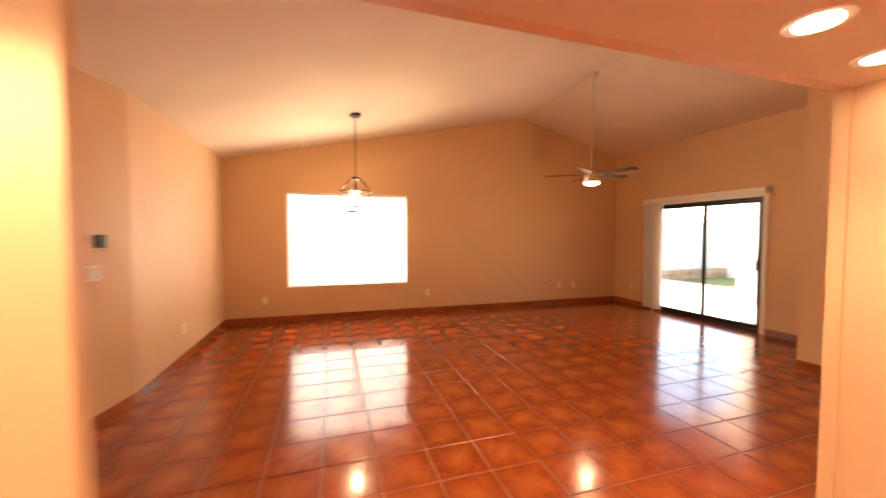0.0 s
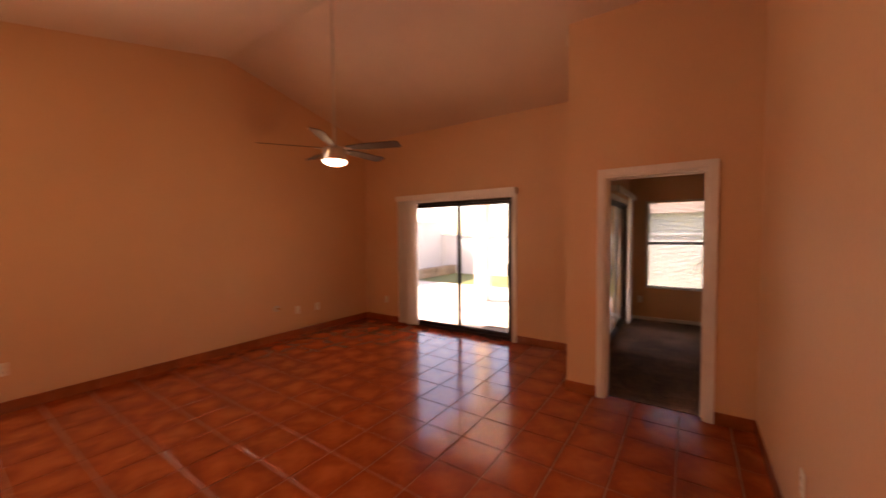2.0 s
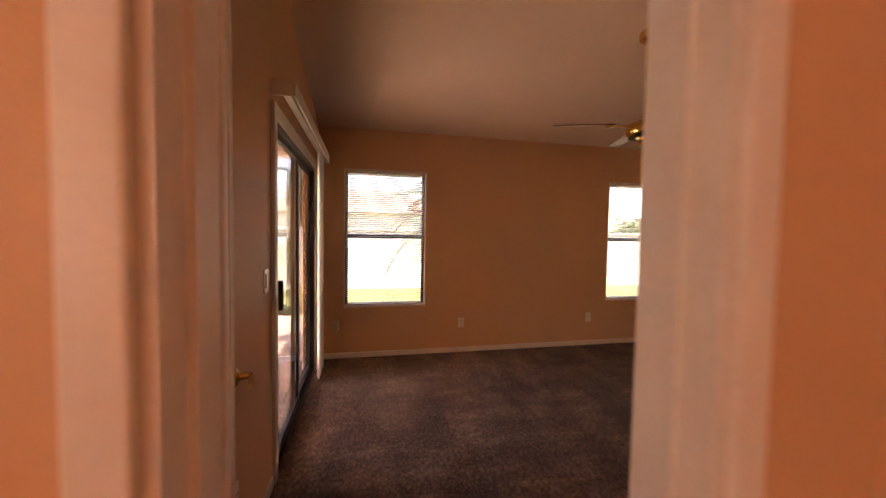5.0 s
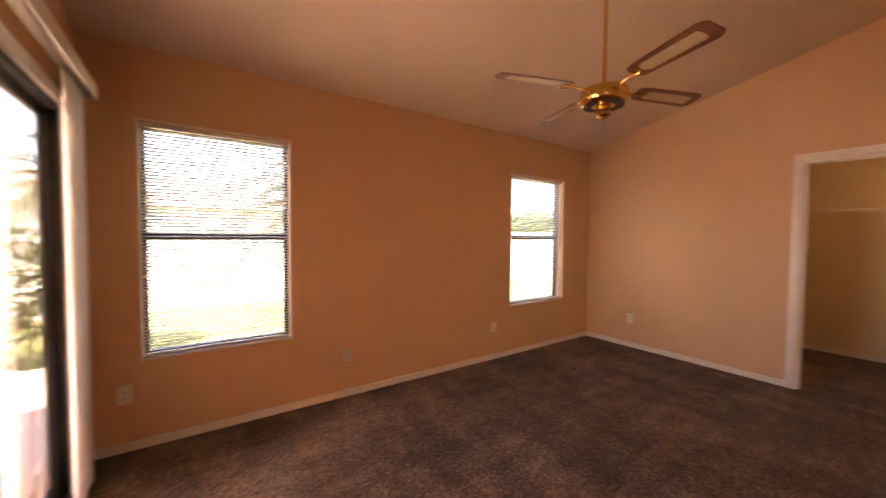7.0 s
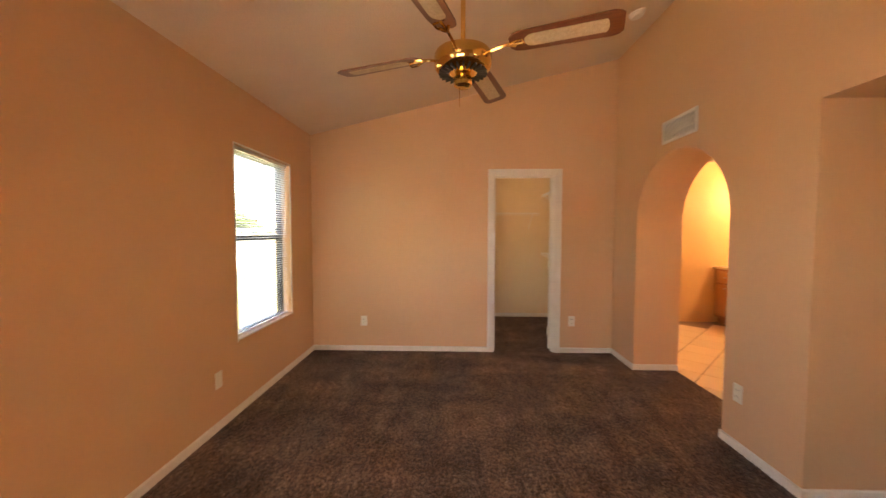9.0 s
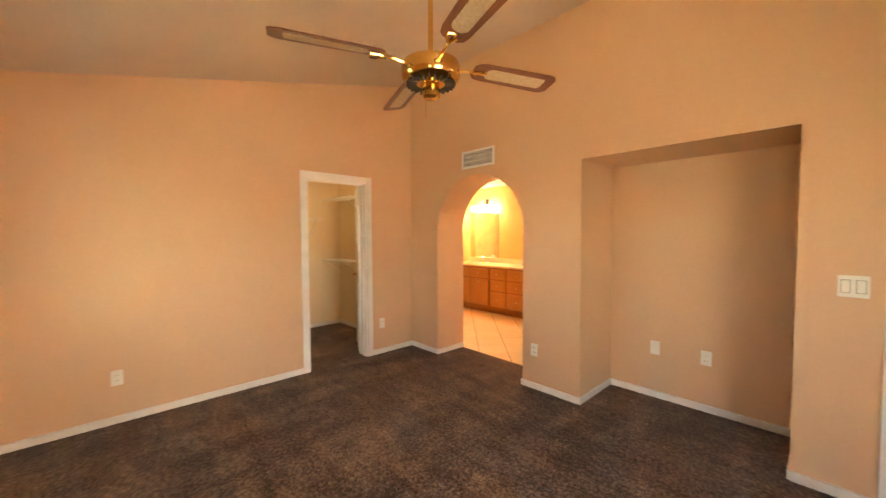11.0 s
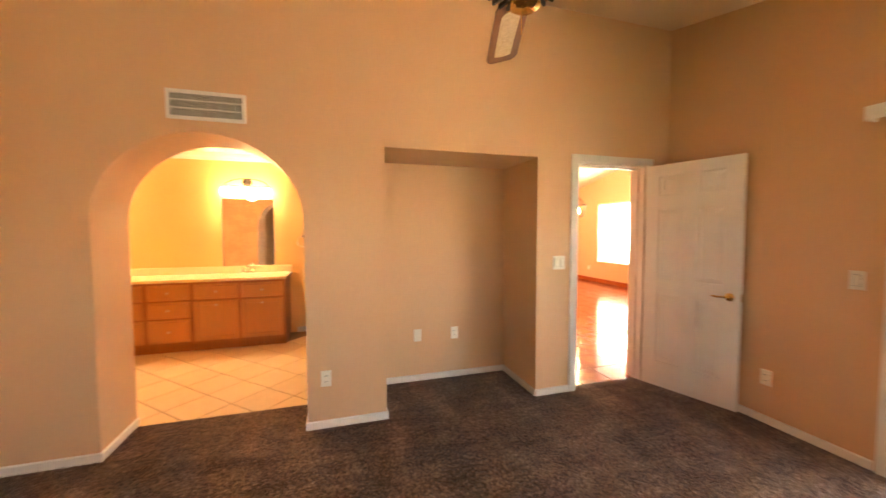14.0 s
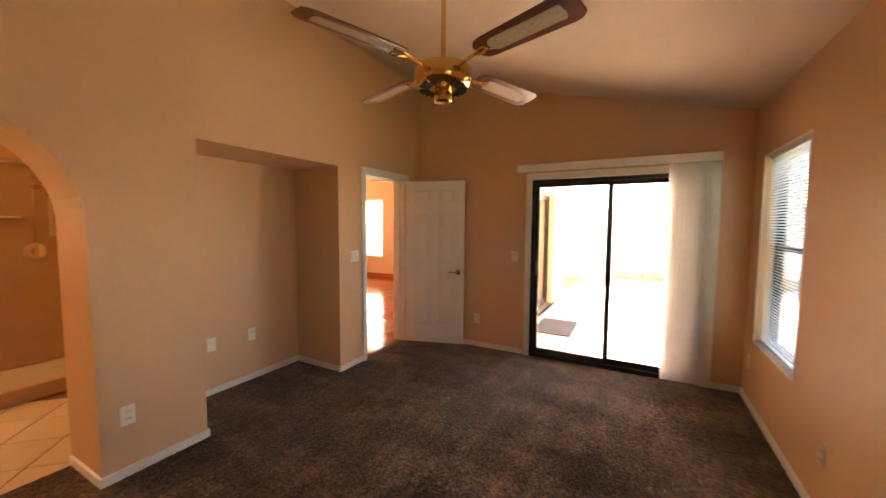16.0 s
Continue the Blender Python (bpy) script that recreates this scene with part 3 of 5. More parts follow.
WB = "low white painted baseboard"
base_run([(BX0, BY1), (BX0, BSL[1] + 0.06)], M_TRIM, 0.062, 0.012, WB)
base_run([(BX0, BSL[0] - 0.08), (BX0, BY0)], M_TRIM, 0.062, 0.012, WB)
base_run([(BX0, BY0), (BD[0] - 0.062, BY0)], M_TRIM, 0.062, 0.012, WB)
base_run([(BD[1] + 0.062, BY0), (NICHE[0] + 0.0, BY0)], M_TRIM, 0.062, 0.012, WB)
base_run([(NICHE[0], BY0), (NICHE[0], 0.38)], M_TRIM, 0.062, 0.0119, WB)
base_run([(NICHE[0] + 0.0, 0.38), (NICHE[1], 0.38)], M_TRIM, 0.062, 0.012, WB)
base_run([(NICHE[1], 0.38), (NICHE[1], BY0 + 0.012)], M_TRIM, 0.062, 0.012, WB)
base_run([(NICHE[1] - 0.012, BY0), (ARCH[0] + 0.012, BY0)], M_TRIM, 0.0615, 0.0118, WB)
base_run([(ARCH[0], BY0), (ARCH[0], 0.56)], M_TRIM, 0.062, 0.012, WB)
base_run([(ARCH[1], 0.56), (ARCH[1], BY0 + 0.012)], M_TRIM, 0.062, 0.012, WB)
base_run([(ARCH[1] - 0.012, BY0), (BX1, BY0)], M_TRIM, 0.0615, 0.0118, WB)
base_run([(BX1, BY0), (BX1, CD[0] - 0.062)], M_TRIM, 0.062, 0.012, WB)
base_run([(BX1, CD[1] + 0.062), (BX1, BY1)], M_TRIM, 0.062, 0.012, WB)
base_run([(BX1, BY1), (BX0, BY1)], M_TRIM, 0.0615, 0.0125, WB)
base_run([(6.83, 1.10), (6.83, 2.95)], M_TRIM, 0.062, 0.012, WB)
base_run([(5.17, 1.10), (6.83, 1.10)], M_TRIM, 0.062, 0.0119, WB)
base_run([(3.66, BWY), (3.43, BWY)][::-1], M_TRIM, 0.07, 0.012, WB)


def tile_base(xa, ya, xb, yb, h=0.10, t=0.011, w=0.337):
    """A skirting of single terracotta tiles."""
    L = math.hypot(xb - xa, yb - ya)
    run = thing("baseboard_tile_run", "terracotta tile baseboard with pale joints", "baseboard", pose(xa, ya, 0, 0, 0, math.degrees(math.atan2(yb - ya, xb - xa))), kind="structure")
    n = max(1, math.ceil(L / w - 0.05))
    bm = bmesh.new()
    box(bm, 0, 0, 0, L, t - 0.003, h - 0.004)
    part("mortar", bm, M_GROUT, run)
    me = None
    for i in range(n):
        a, b = i * w + 0.002, min(L, (i + 1) * w) - 0.002
        if b - a < 0.01:
            continue
        if me is None or b - a < w - 0.01:
            me = mesh_of("base_tile", soft_box(0, 0.001, 0.001, b - a, t, h, 0.003, 1), M_BASET)
        ob = new("base_tile", me)
        ob.parent = run
        ob.location = (a, 0, 0)
    return run


tile_base(LX0, LY1, LX0, LY0)
tile_base(LX0, LY0, -1.12, LY0)
tile_base(-1.12, LY0, -0.345, LY0 - 0.178)
tile_base(LSL[0] - 0.07, LY1, LX0, LY1)
tile_base(0.02, LY1, LSL[1] + 0.07, LY1)
tile_base(0.02, 0.835, 0.02, LY1)
tile_base(BD[0] - 0.062, 0.835, 0.009, 0.835)
tile_base(PERP, 0.835, BD[1] + 0.062, 0.835)
tile_base(PERP, OPEN[1], PERP, 0.835)
tile_base(PERP, -6.3, PERP, OPEN[0])
tile_base(-0.345, LY0 - 0.2, -0.345, -9.2)

# ---- six-panel doors ----


def six_panel(name, label, w, h=2.02, t=0.036, lever=True):
    """A panelled leaf, hinge line at x = 0, from x 0 to w, thickness along y."""
    ob = thing(name, label, "door")
    bm = bmesh.new()
    box(bm, 0.01, 0.014, 0.012, w - 0.01, t - 0.014, h - 0.01)
    part("core", bm, M_DOOR, ob)
    st, mid = 0.115, 0.10
    rows_z = ((0.24, 0.86), (1.0, 1.62), (1.75, 1.92))
    cols = ((st, w / 2 - mid / 2), (w / 2 + mid / 2, w - st))
    for x0, x1 in ((0, st), (w / 2 - mid / 2, w / 2 + mid / 2), (w - st, w)):
        part("stile", soft_box(x0, 0, 0.01, x1, t, h, 0.003, 1), M_DOOR, ob)
    for z0, z1 in ((0.01, 0.24), (0.86, 1.0), (1.62, 1.75), (1.92, h)):
        for x0, x1 in cols:
            part("rail", soft_box(x0 - 0.002, 0.0005, z0, x1 + 0.002, t - 0.0005, z1, 0.003, 1), M_DOOR, ob)
    for z0, z1 in rows_z:
        for x0, x1 in cols:
            g, s = 0.012, 0.03
            bm = bmesh.new()
            rings = []
            for yy, k in ((0.0138, g * 0.2), (0.003, g + s)):
                rings.append([bm.verts.new((cx, yy, cz)) for cx, cz in ((x0 + k, z0 + k), (x1 - k, z0 + k), (x1 - k, z1 - k), (x0 + k, z1 - k))])
            for yy, k in ((t - 0.003, g + s), (t - 0.0138, g * 0.2)):
                rings.append([bm.verts.new((cx, yy, cz)) for cx, cz in ((x0 + k, z0 + k), (x1 - k, z0 + k), (x1 - k, z1 - k), (x0 + k, z1 - k))])
            for a, b in zip(rings, rings[1:]):
                for i in range(4):
                    bm.faces.new((a[i], a[(i + 1) % 4], b[(i + 1) % 4], b[i]))
            bm.faces.new(rings[0])
            bm.faces.new(rings[-1])
            part("panel", bm, M_DOOR, ob)
    for z in (0.22, 1.0, 1.80):
        bm = bmesh.new()
        box(bm, -0.006, 0.004, z - 0.045, 0.002, t + 0.004, z + 0.045)
        tube(bm, [(-0.004, t + 0.004, z - 0.047), (-0.004, t + 0.004, z + 0.047)], 0.006)
        part("hinge", bm, M_PLASTIC, ob, "painted butt hinge")
    for side, y in ((-1, 0.0), (1, t)):
        hd = part("door_handle", lathe([(0.0, 0), (0.032, 0), (0.033, 0.004), (0.022, 0.010), (0.012, 0.014), (0.011, 0.045), (0.0, 0.046)], 24, pose(w - 0.07, y, 0.91, -90 * side, 0, 0)), M_BRASS, ob, "polished brass lever handle", True)
        bm = bmesh.new()
        tube(bm, [(w - 0.07, y + side * 0.045, 0.91), (w - 0.10, y + side * 0.048, 0.912), (w - 0.14, y + side * 0.046, 0.908), (w - 0.175, y + side * 0.042, 0.912)], 0.008)
        part("lever", bm, M_BRASS, hd, smooth=True)
    bm = bmesh.new()
    box(bm, w - 0.001, 0.008, 0.88, w + 0.0015, t - 0.008, 0.94)
    part("latch_plate", bm, M_BRASS, ob)
    return ob


leaf = six_panel("door_bedroom", "white six-panel door standing open against the wall", 0.735)
leaf.matrix_world = pose(0.372, 1.022, 0, 0, 0, 107.0)
leaf2 = six_panel("door_closet", "white six-panel closet door swung open inwards", 0.69)
leaf2.matrix_world = pose(5.175, 1.664, 0, 0, 0, -27.0)

# ---- windows with blinds ----


def window(name, axis, p_in, out, u0, u1, z0, z1, split, label, tilt):
    """Black framed window set into the wall's outer half, with a mini blind inside the reveal."""
    def bx(u_a, u_b, d_a, d_b, za, zb, r=0.003):
        a, b = sorted((p_in + out * d_a, p_in + out * d_b))
        return soft_box(a, u_a, za, b, u_b, zb, r, 1) if axis == "x" else soft_box(u_a, a, za, u_b, b, zb, r, 1)
    w = thing(name, label, "window", kind="structure")
    fr = 0.028
    for c in ((u0, u0 + fr, z0, z1), (u1 - fr, u1, z0, z1), (u0 + fr, u1 - fr, z0, z0 + fr), (u0 + fr, u1 - fr, z1 - fr, z1)):
        part("window_frame", bx(c[0], c[1], 0.09, 0.14, c[2], c[3]), M_BLACK, w, "black aluminium frame")
    if split == "h":
        zm = (z0 + z1) / 2 + 0.03
        part("meeting_rail", bx(u0 + fr, u1 - fr, 0.092, 0.135, zm - 0.02, zm + 0.02), M_BLACK, w)
        panes = ((u0 + fr, u1 - fr, z0 + fr, zm - 0.02), (u0 + fr, u1 - fr, zm + 0.02, z1 - fr))
    else:
        um = (u0 + u1) / 2 + 0.05
        part("meeting_stile", bx(um - 0.02, um + 0.02, 0.092, 0.135, z0 + fr, z1 - fr), M_TRIM, w)
        panes = ((u0 + fr, um - 0.02, z0 + fr, z1 - fr), (um + 0.02, u1 - fr, z0 + fr, z1 - fr))
    for c in panes:
        ob = part("pane", bx(c[0], c[1], 0.112, 0.116, c[2], c[3], 0.0005), M_GLASS, w)
        ob.visible_shadow = False
    # the sill and white edge bead
    part("window_sill", bx(u0 + 0.001, u1 - 0.001, -0.012, 0.088, z0 - 0.001, z0 + 0.012), M_TRIM, w, "white painted sill")
    for c in ((u0 - 0.010, u0 + 0.001, z0 - 0.012, z1 + 0.010), (u1 - 0.001, u1 + 0.010, z0 - 0.012, z1 + 0.010), (u0, u1, z1 - 0.001, z1 + 0.010)):
        part("edge_bead", bx(c[0], c[1], -0.004, 0.004, c[2], c[3], 0.001), M_TRIM, w)
    bl = thing("venetian_blind", "white aluminium mini blind, lowered with slats open", "blind")
    part("head_rail", bx(u0 + 0.008, u1 - 0.008, 0.030, 0.060, z1 - 0.030, z1 - 0.002), M_TRIM, bl)
    part("bottom_rail", bx(u0 + 0.010, u1 - 0.010, 0.034, 0.058, z0 + 0.014, z0 + 0.028), M_TRIM, bl)
    L = u1 - u0 - 0.022
    bm = bmesh.new()
    n = 4
    sw = 0.0125
    for k in range(n):
        a, b = -sw + 2 * sw * k / n, -sw + 2 * sw * (k + 1) / n
        ca, cb = 0.0022 * (1 - (a / sw) ** 2), 0.0022 * (1 - (b / sw) ** 2)
        bm.faces.new([bm.verts.new(v) for v in ((0, a, ca), (L, a, ca), (L, b, cb), (0, b, cb))])
    bmesh.ops.remove_doubles(bm, verts=bm.verts[:], dist=1e-5)
    e = bmesh.ops.extrude_face_region(bm, geom=bm.faces[:])
    bmesh.ops.translate(bm, verts=[v for v in e["geom"] if isinstance(v, bmesh.types.BMVert)], vec=(0, 0, 0.0005))
    me = mesh_of("slat", bm, M_SLAT)
    z = z0 + 0.045
    rz = 90 if axis == "x" else 0
    while z < z1 - 0.036:
        s = new("slat", me)
        s.parent = bl
        d = p_in + out * 0.046
        s.matrix_local = (pose(d, u0 + 0.011, z, 0, 0, 90) if axis == "x" else pose(u0 + 0.011, d, z)) @ pose(0, 0, 0, tilt + random.uniform(-1.5, 1.5), 0, 0)
        z += 0.0215
    bm = bmesh.new()
    for k in (0.12, 0.88):
        u = u0 + (u1 - u0) * k
        c0, c1 = ((p_in + out * 0.033, u, z0 + 0.02), (p_in + out * 0.033, u, z1 - 0.02)) if axis == "x" else ((u, p_in + out * 0.033, z0 + 0.02), (u, p_in + out * 0.033, z1 - 0.02))
        tube(bm, [c0, c1], 0.0009, 4)
    part("ladder_cord", bm, M_TRIM, bl)
    return w


window("window_1", "y", BY1, 1, W1[0], W1[1], WZ0, WZ1, "h", "black framed single-hung bedroom window", -20)
window("window_2", "y", BY1, 1, W2[0], W2[1], WZ0, WZ1, "h", "black framed single-hung bedroom window near the corner", -20)
window("window_3", "x", LX0, -1, LW[0], LW[1], 0.57, 2.16, "v", "wide sliding living room window", -42)

# ---- sliding glass doors ----


def slider(name, axis, p_in, out, u0, u1, top, um, label, handle_at):
    def bx(u_a, u_b, d_a, d_b, za, zb, r=0.003):
        a, b = sorted((p_in + out * d_a, p_in + out * d_b))
        return soft_box(a, u_a, za, b, u_b, zb, r, 1) if axis == "x" else soft_box(u_a, a, za, u_b, b, zb, r, 1)
    d = thing(name, label, "sliding door", kind="structure")
    f = 0.035
    for c in ((u0, u0 + f, 0.0, top), (u1 - f, u1, 0.0, top), (u0 + f, u1 - f, top - f, top), (u0 + f, u1 - f, 0.0, 0.045)):
        part("outer_frame", bx(c[0], c[1], -0.006, 0.062, c[2], c[3]), M_BLACK, d, "black aluminium track frame")
    for k, (a, b, da) in enumerate(((u0 + f, um + 0.028, 0.006), (um - 0.028, u1 - f, 0.034))):
        s = 0.05
        for c in ((a, a + s, 0.046, top - f), (b - s, b, 0.046, top - f), (a + s, b - s, 0.046, 0.046 + 0.06), (a + s, b - s, top - f - 0.045, top - f)):
            part("sash_rail", bx(c[0], c[1], da, da + 0.024, c[2], c[3], 0.002), M_BLACK, d)
        ob = part("glass_pane", bx(a + s, b - s, da + 0.010, da + 0.014, 0.106, top - f - 0.045, 0.0005), M_CLEAR, d)
        ob.visible_shadow = False
    h = part("door_handle", bx(handle_at - 0.014, handle_at + 0.014, -0.035, 0.006, 0.93, 1.10, 0.006), M_BLACK, d, "black plastic pull handle")
    part("latch_body", bx(handle_at - 0.02, handle_at + 0.02, -0.008, 0.006, 0.98, 1.04, 0.002), M_BLACK, h)
    return d


slider("door_patio_bedroom", "x", BX0, -1, BSL[0], BSL[1], 1.985, 3.325, "black framed sliding glass patio door", BSL[0] + 0.055)
slider("door_patio_living", "y", LY1, 1, LSL[0], LSL[1], 2.03, -1.945, "black framed sliding glass door of the living room", LSL[1] - 0.055)


def slider_trim(name, axis, p, u0, u1, top, out):
    t = thing(name, "white painted casing round the sliding door", "door frame", kind="structure")
    a, b = sorted((p, p + out * 0.02))
    for n, c in (("jamb_board", (u0 - 0.065, u0, 0.0, top + 0.07)), ("jamb_board", (u1, u1 + 0.065, 0.0, top + 0.07)), ("head_board", (u0, u1, top, top + 0.07))):
        bm = soft_box(a, c[0], c[2], b, c[1], c[3], 0.004) if axis == "x" else soft_box(c[0], a, c[2], c[1], b, c[3], 0.004)
        part(n, bm, M_TRIM, t)


slider_trim("trim_slider_bedroom", "x", BX0, BSL[0], BSL[1], 1.99, 1)
slider_trim("trim_slider_living", "y", LY1, LSL[0], LSL[1], 2.035, -1)


def vertical_blind(axis, p, out, u0, u1, z0, z1, s0, s1, label):
    """A valance box with the vanes drawn together between s0 and s1."""
    def bx(u_a, u_b, d_a, d_b, za, zb, r=0.003):
        a, b = sorted((p + out * d_a, p + out * d_b))
        return soft_box(a, u_a, za, b, u_b, zb, r, 1) if axis == "x" else soft_box(u_a, a, za, u_b, b, zb, r, 1)
    v = thing("vertical_blind", label, "blind")
    part("valance_front", bx(u0, u1, 0.125, 0.135, z0, z1), M_TRIM, v)
    part("valance_end", bx(u0, u0 + 0.01, 0.022, 0.125, z0, z1), M_TRIM, v)
    part("valance_end", bx(u1 - 0.01, u1, 0.022, 0.125, z0, z1), M_TRIM, v)
    part("head_rail", bx(u0 + 0.03, u1 - 0.03, 0.055, 0.095, z0 + 0.035, z1 - 0.02), M_NICKEL, v)
    n = 10
    for i in range(n):
        u = s0 + (s1 - s0) * (i + 0.5) / n
        bm = bmesh.new()
        k = 5
        pts = []
        for j in range(k + 1):
            e = -1 + 2 * j / k
            pts.append((e * 0.044, 0.006 * (1 - e * e)))
        for (xa, ya), (xb, yb) in zip(pts, pts[1:]):
            bm.faces.new([bm.verts.new(c) for c in ((xa, ya, 0.035), (xb, yb, 0.035), (xb, yb, z0 + 0.03), (xa, ya, z0 + 0.03))])
        bmesh.ops.remove_doubles(bm, verts=bm.verts[:], dist=1e-5)
        e = bmesh.ops.extrude_face_region(bm, geom=bm.faces[:])
        bmesh.ops.translate(bm, verts=[w for w in e["geom"] if isinstance(w, bmesh.types.BMVert)], vec=(0, 0.0012, 0))
        turn = 16 + random.uniform(-9, 9)
        d = p + out * 0.075
        at = pose(d, u, 0, 0, 0, 90 + turn) if axis == "x" else pose(u, d, 0, 0, 0, turn)
        part("vane", bm, M_VANE, v, smooth=True, at=at)
    return v


vertical_blind("x", BX0, 1, 2.39, 4.20, 2.06, 2.14, 3.84, 4.19, "ivory vertical blind drawn open beside the patio door")
vertical_blind("y", LY1, -1, -3.09, -0.965, 2.07, 2.155, -3.06, -2.70, "ivory vertical blind drawn open beside the glass door")

# ---- ceiling fans ----


def brass_fan(x, y, z):
    """Four oak blades with cane insets on a brass motor hung from a rod; z is the motor's middle."""
    f = thing("ceiling_fan", "brass ceiling fan with four oak and cane blades", "ceiling fan", pose(x, y, z))
    top = bed_top(y) - z
    part("downrod", lathe([(0.0, 0.05), (0.011, 0.05), (0.011, top), (0.0, top)], 16), M_BRASS, f, smooth=True)
    part("canopy", lathe([(0.0, top - 0.07), (0.03, top - 0.07), (0.06, top - 0.045), (0.068, top + 0.015), (0.0, top + 0.015)], 32), M_BRASS, f, smooth=True)
    part("motor_housing", lathe([(0.0, -0.055), (0.060, -0.058), (0.115, -0.048), (0.128, -0.034), (0.132, -0.02), (0.132, 0.024), (0.126, 0.036), (0.10, 0.044), (0.0, 0.044)], 48), M_BRASS, f, "polished brass motor housing", True)
    part("upper_collar", lathe([(0.0, 0.044), (0.055, 0.044), (0.055, 0.062), (0.02, 0.075), (0.0, 0.076)], 32), M_BRONZE, f, "dark collar under the rod", True)
    # dark bars on the closed housing paint the shade of its vent slots
    for i in range(24):
        bm = bmesh.new()
        box(bm, 0.066, -0.0035, -0.0625, 0.112, 0.0035, -0.050)
        ob = part("vent_slot_shade", bm, M_SLOTSHADE, f, at=pose(0, 0, 0, 0, 0, i * 15))
    part("switch_cup", lathe([(0.0, -0.120), (0.030, -0.120), (0.042, -0.112), (0.043, -0.085), (0.036, -0.058), (0.0, -0.058)], 32), M_BRASS, f, smooth=True)
    bm = bmesh.new()
    tube(bm, [(0.02, 0.015, -0.118), (0.02, 0.015, -0.20)], 0.0012, 5)
    part("pull_chain", bm, M_BRASS, f)
    for k in range(4):
        b = part("blade", plate([(0.215, -0.030), (0.235, -0.052), (0.27, -0.060), (0.63, -0.070), (0.655, -0.062), (0.672, -0.045), (0.672, 0.045), (0.655, 0.062), (0.63, 0.070), (0.27, 0.060), (0.235, 0.052), (0.215, 0.030)], 0.006, pose(0, 0, 0, -12, 0, 0)), M_BLADE, f, "red oak blade", at=pose(0, 0, 0.040, 0, 0, 70 + 90 * k))
        ins = []
        for j in range(9):
            a = math.pi / 2 + math.pi * j / 8
            ins.append((0.315 + 0.035 * math.cos(a), 0.036 * math.sin(a)))
        for j in range(9):
            a = -math.pi / 2 + math.pi * j / 8
            ins.append((0.605 + 0.012 * math.cos(a), 0.036 * math.sin(a)))
        part("cane_inset", plate(ins, 0.009, pose(0, 0, -0.0016, -12, 0, 0)), M_CANE, b, "pale woven cane inset")
        bm = bmesh.new()
        tube(bm, [(0.10, 0, -0.022), (0.15, 0.0, -0.012), (0.20, 0.0, -0.004), (0.24, 0.022, -0.002)], 0.007, 6)
        tube(bm, [(0.20, 0.0, -0.004), (0.24, -0.022, -0.010)], 0.006, 6)
        tube(bm, [(0.20, 0.0, -0.004), (0.275, 0.0, -0.006)], 0.006, 6)
        for s in (-1, 1):
            tube(bm, [(0.205 + 0.075 * math.sin(q * 0.6), s * 0.035 * math.sin(q * 0.9 + 0.2), -0.005 + s * 0.004) for q in range(4)], 0.004, 5)
        part("blade_iron", bm, M_BRASS, b, "ornate brass blade bracket", True)
    return f


brass_fan(2.625, 2.77, 2.178)


def nickel_fan(x, y, z):
    f = thing("ceiling_fan", "brushed nickel ceiling fan with dark blades and a lit lamp", "ceiling fan", pose(x, y, z))
    top = liv_top(y) - z
    part("downrod", lathe([(0.0, 0.05), (0.012, 0.05), (0.012, top), (0.0, top)], 16), M_NICKEL, f, smooth=True)
    part("canopy", lathe([(0.0, top - 0.09), (0.03, top - 0.09), (0.062, top - 0.05), (0.068, top), (0.0, top)], 32), M_NICKEL, f, smooth=True)
    part("motor_housing", lathe([(0.0, -0.065), (0.10, -0.065), (0.108, -0.055), (0.108, 0.035), (0.09, 0.055), (0.03, 0.075), (0.0, 0.078)], 40), M_NICKEL, f, smooth=True)
    part("light_lens", lathe([(0.0, -0.112), (0.05, -0.108), (0.09, -0.092), (0.104, -0.066), (0.0, -0.066)], 40), M_SHADE, f, "lit opal glass lens", True)
    for k in range(5):
        b = part("blade", plate([(0.12, -0.035), (0.30, -0.055), (0.60, -0.062), (0.635, -0.05), (0.64, 0.045), (0.60, 0.060), (0.30, 0.055), (0.12, 0.035)], 0.006, pose(0, 0, 0, -13, 0, 0)), M_DARKBLADE, f, at=pose(0, 0, 0.045, 0, 0, 20 + 72 * k))
        bm = bmesh.new()
        box(bm, 0.06, -0.022, -0.008, 0.17, 0.022, -0.001)
        part("blade_iron", bm, M_NICKEL, b)
    return f


nickel_fan(-1.74, -0.47, 2.28)
bulb_light(-1.74, -0.47, 2.10, 1.6, WARM)

# ---- pendant lamp ----


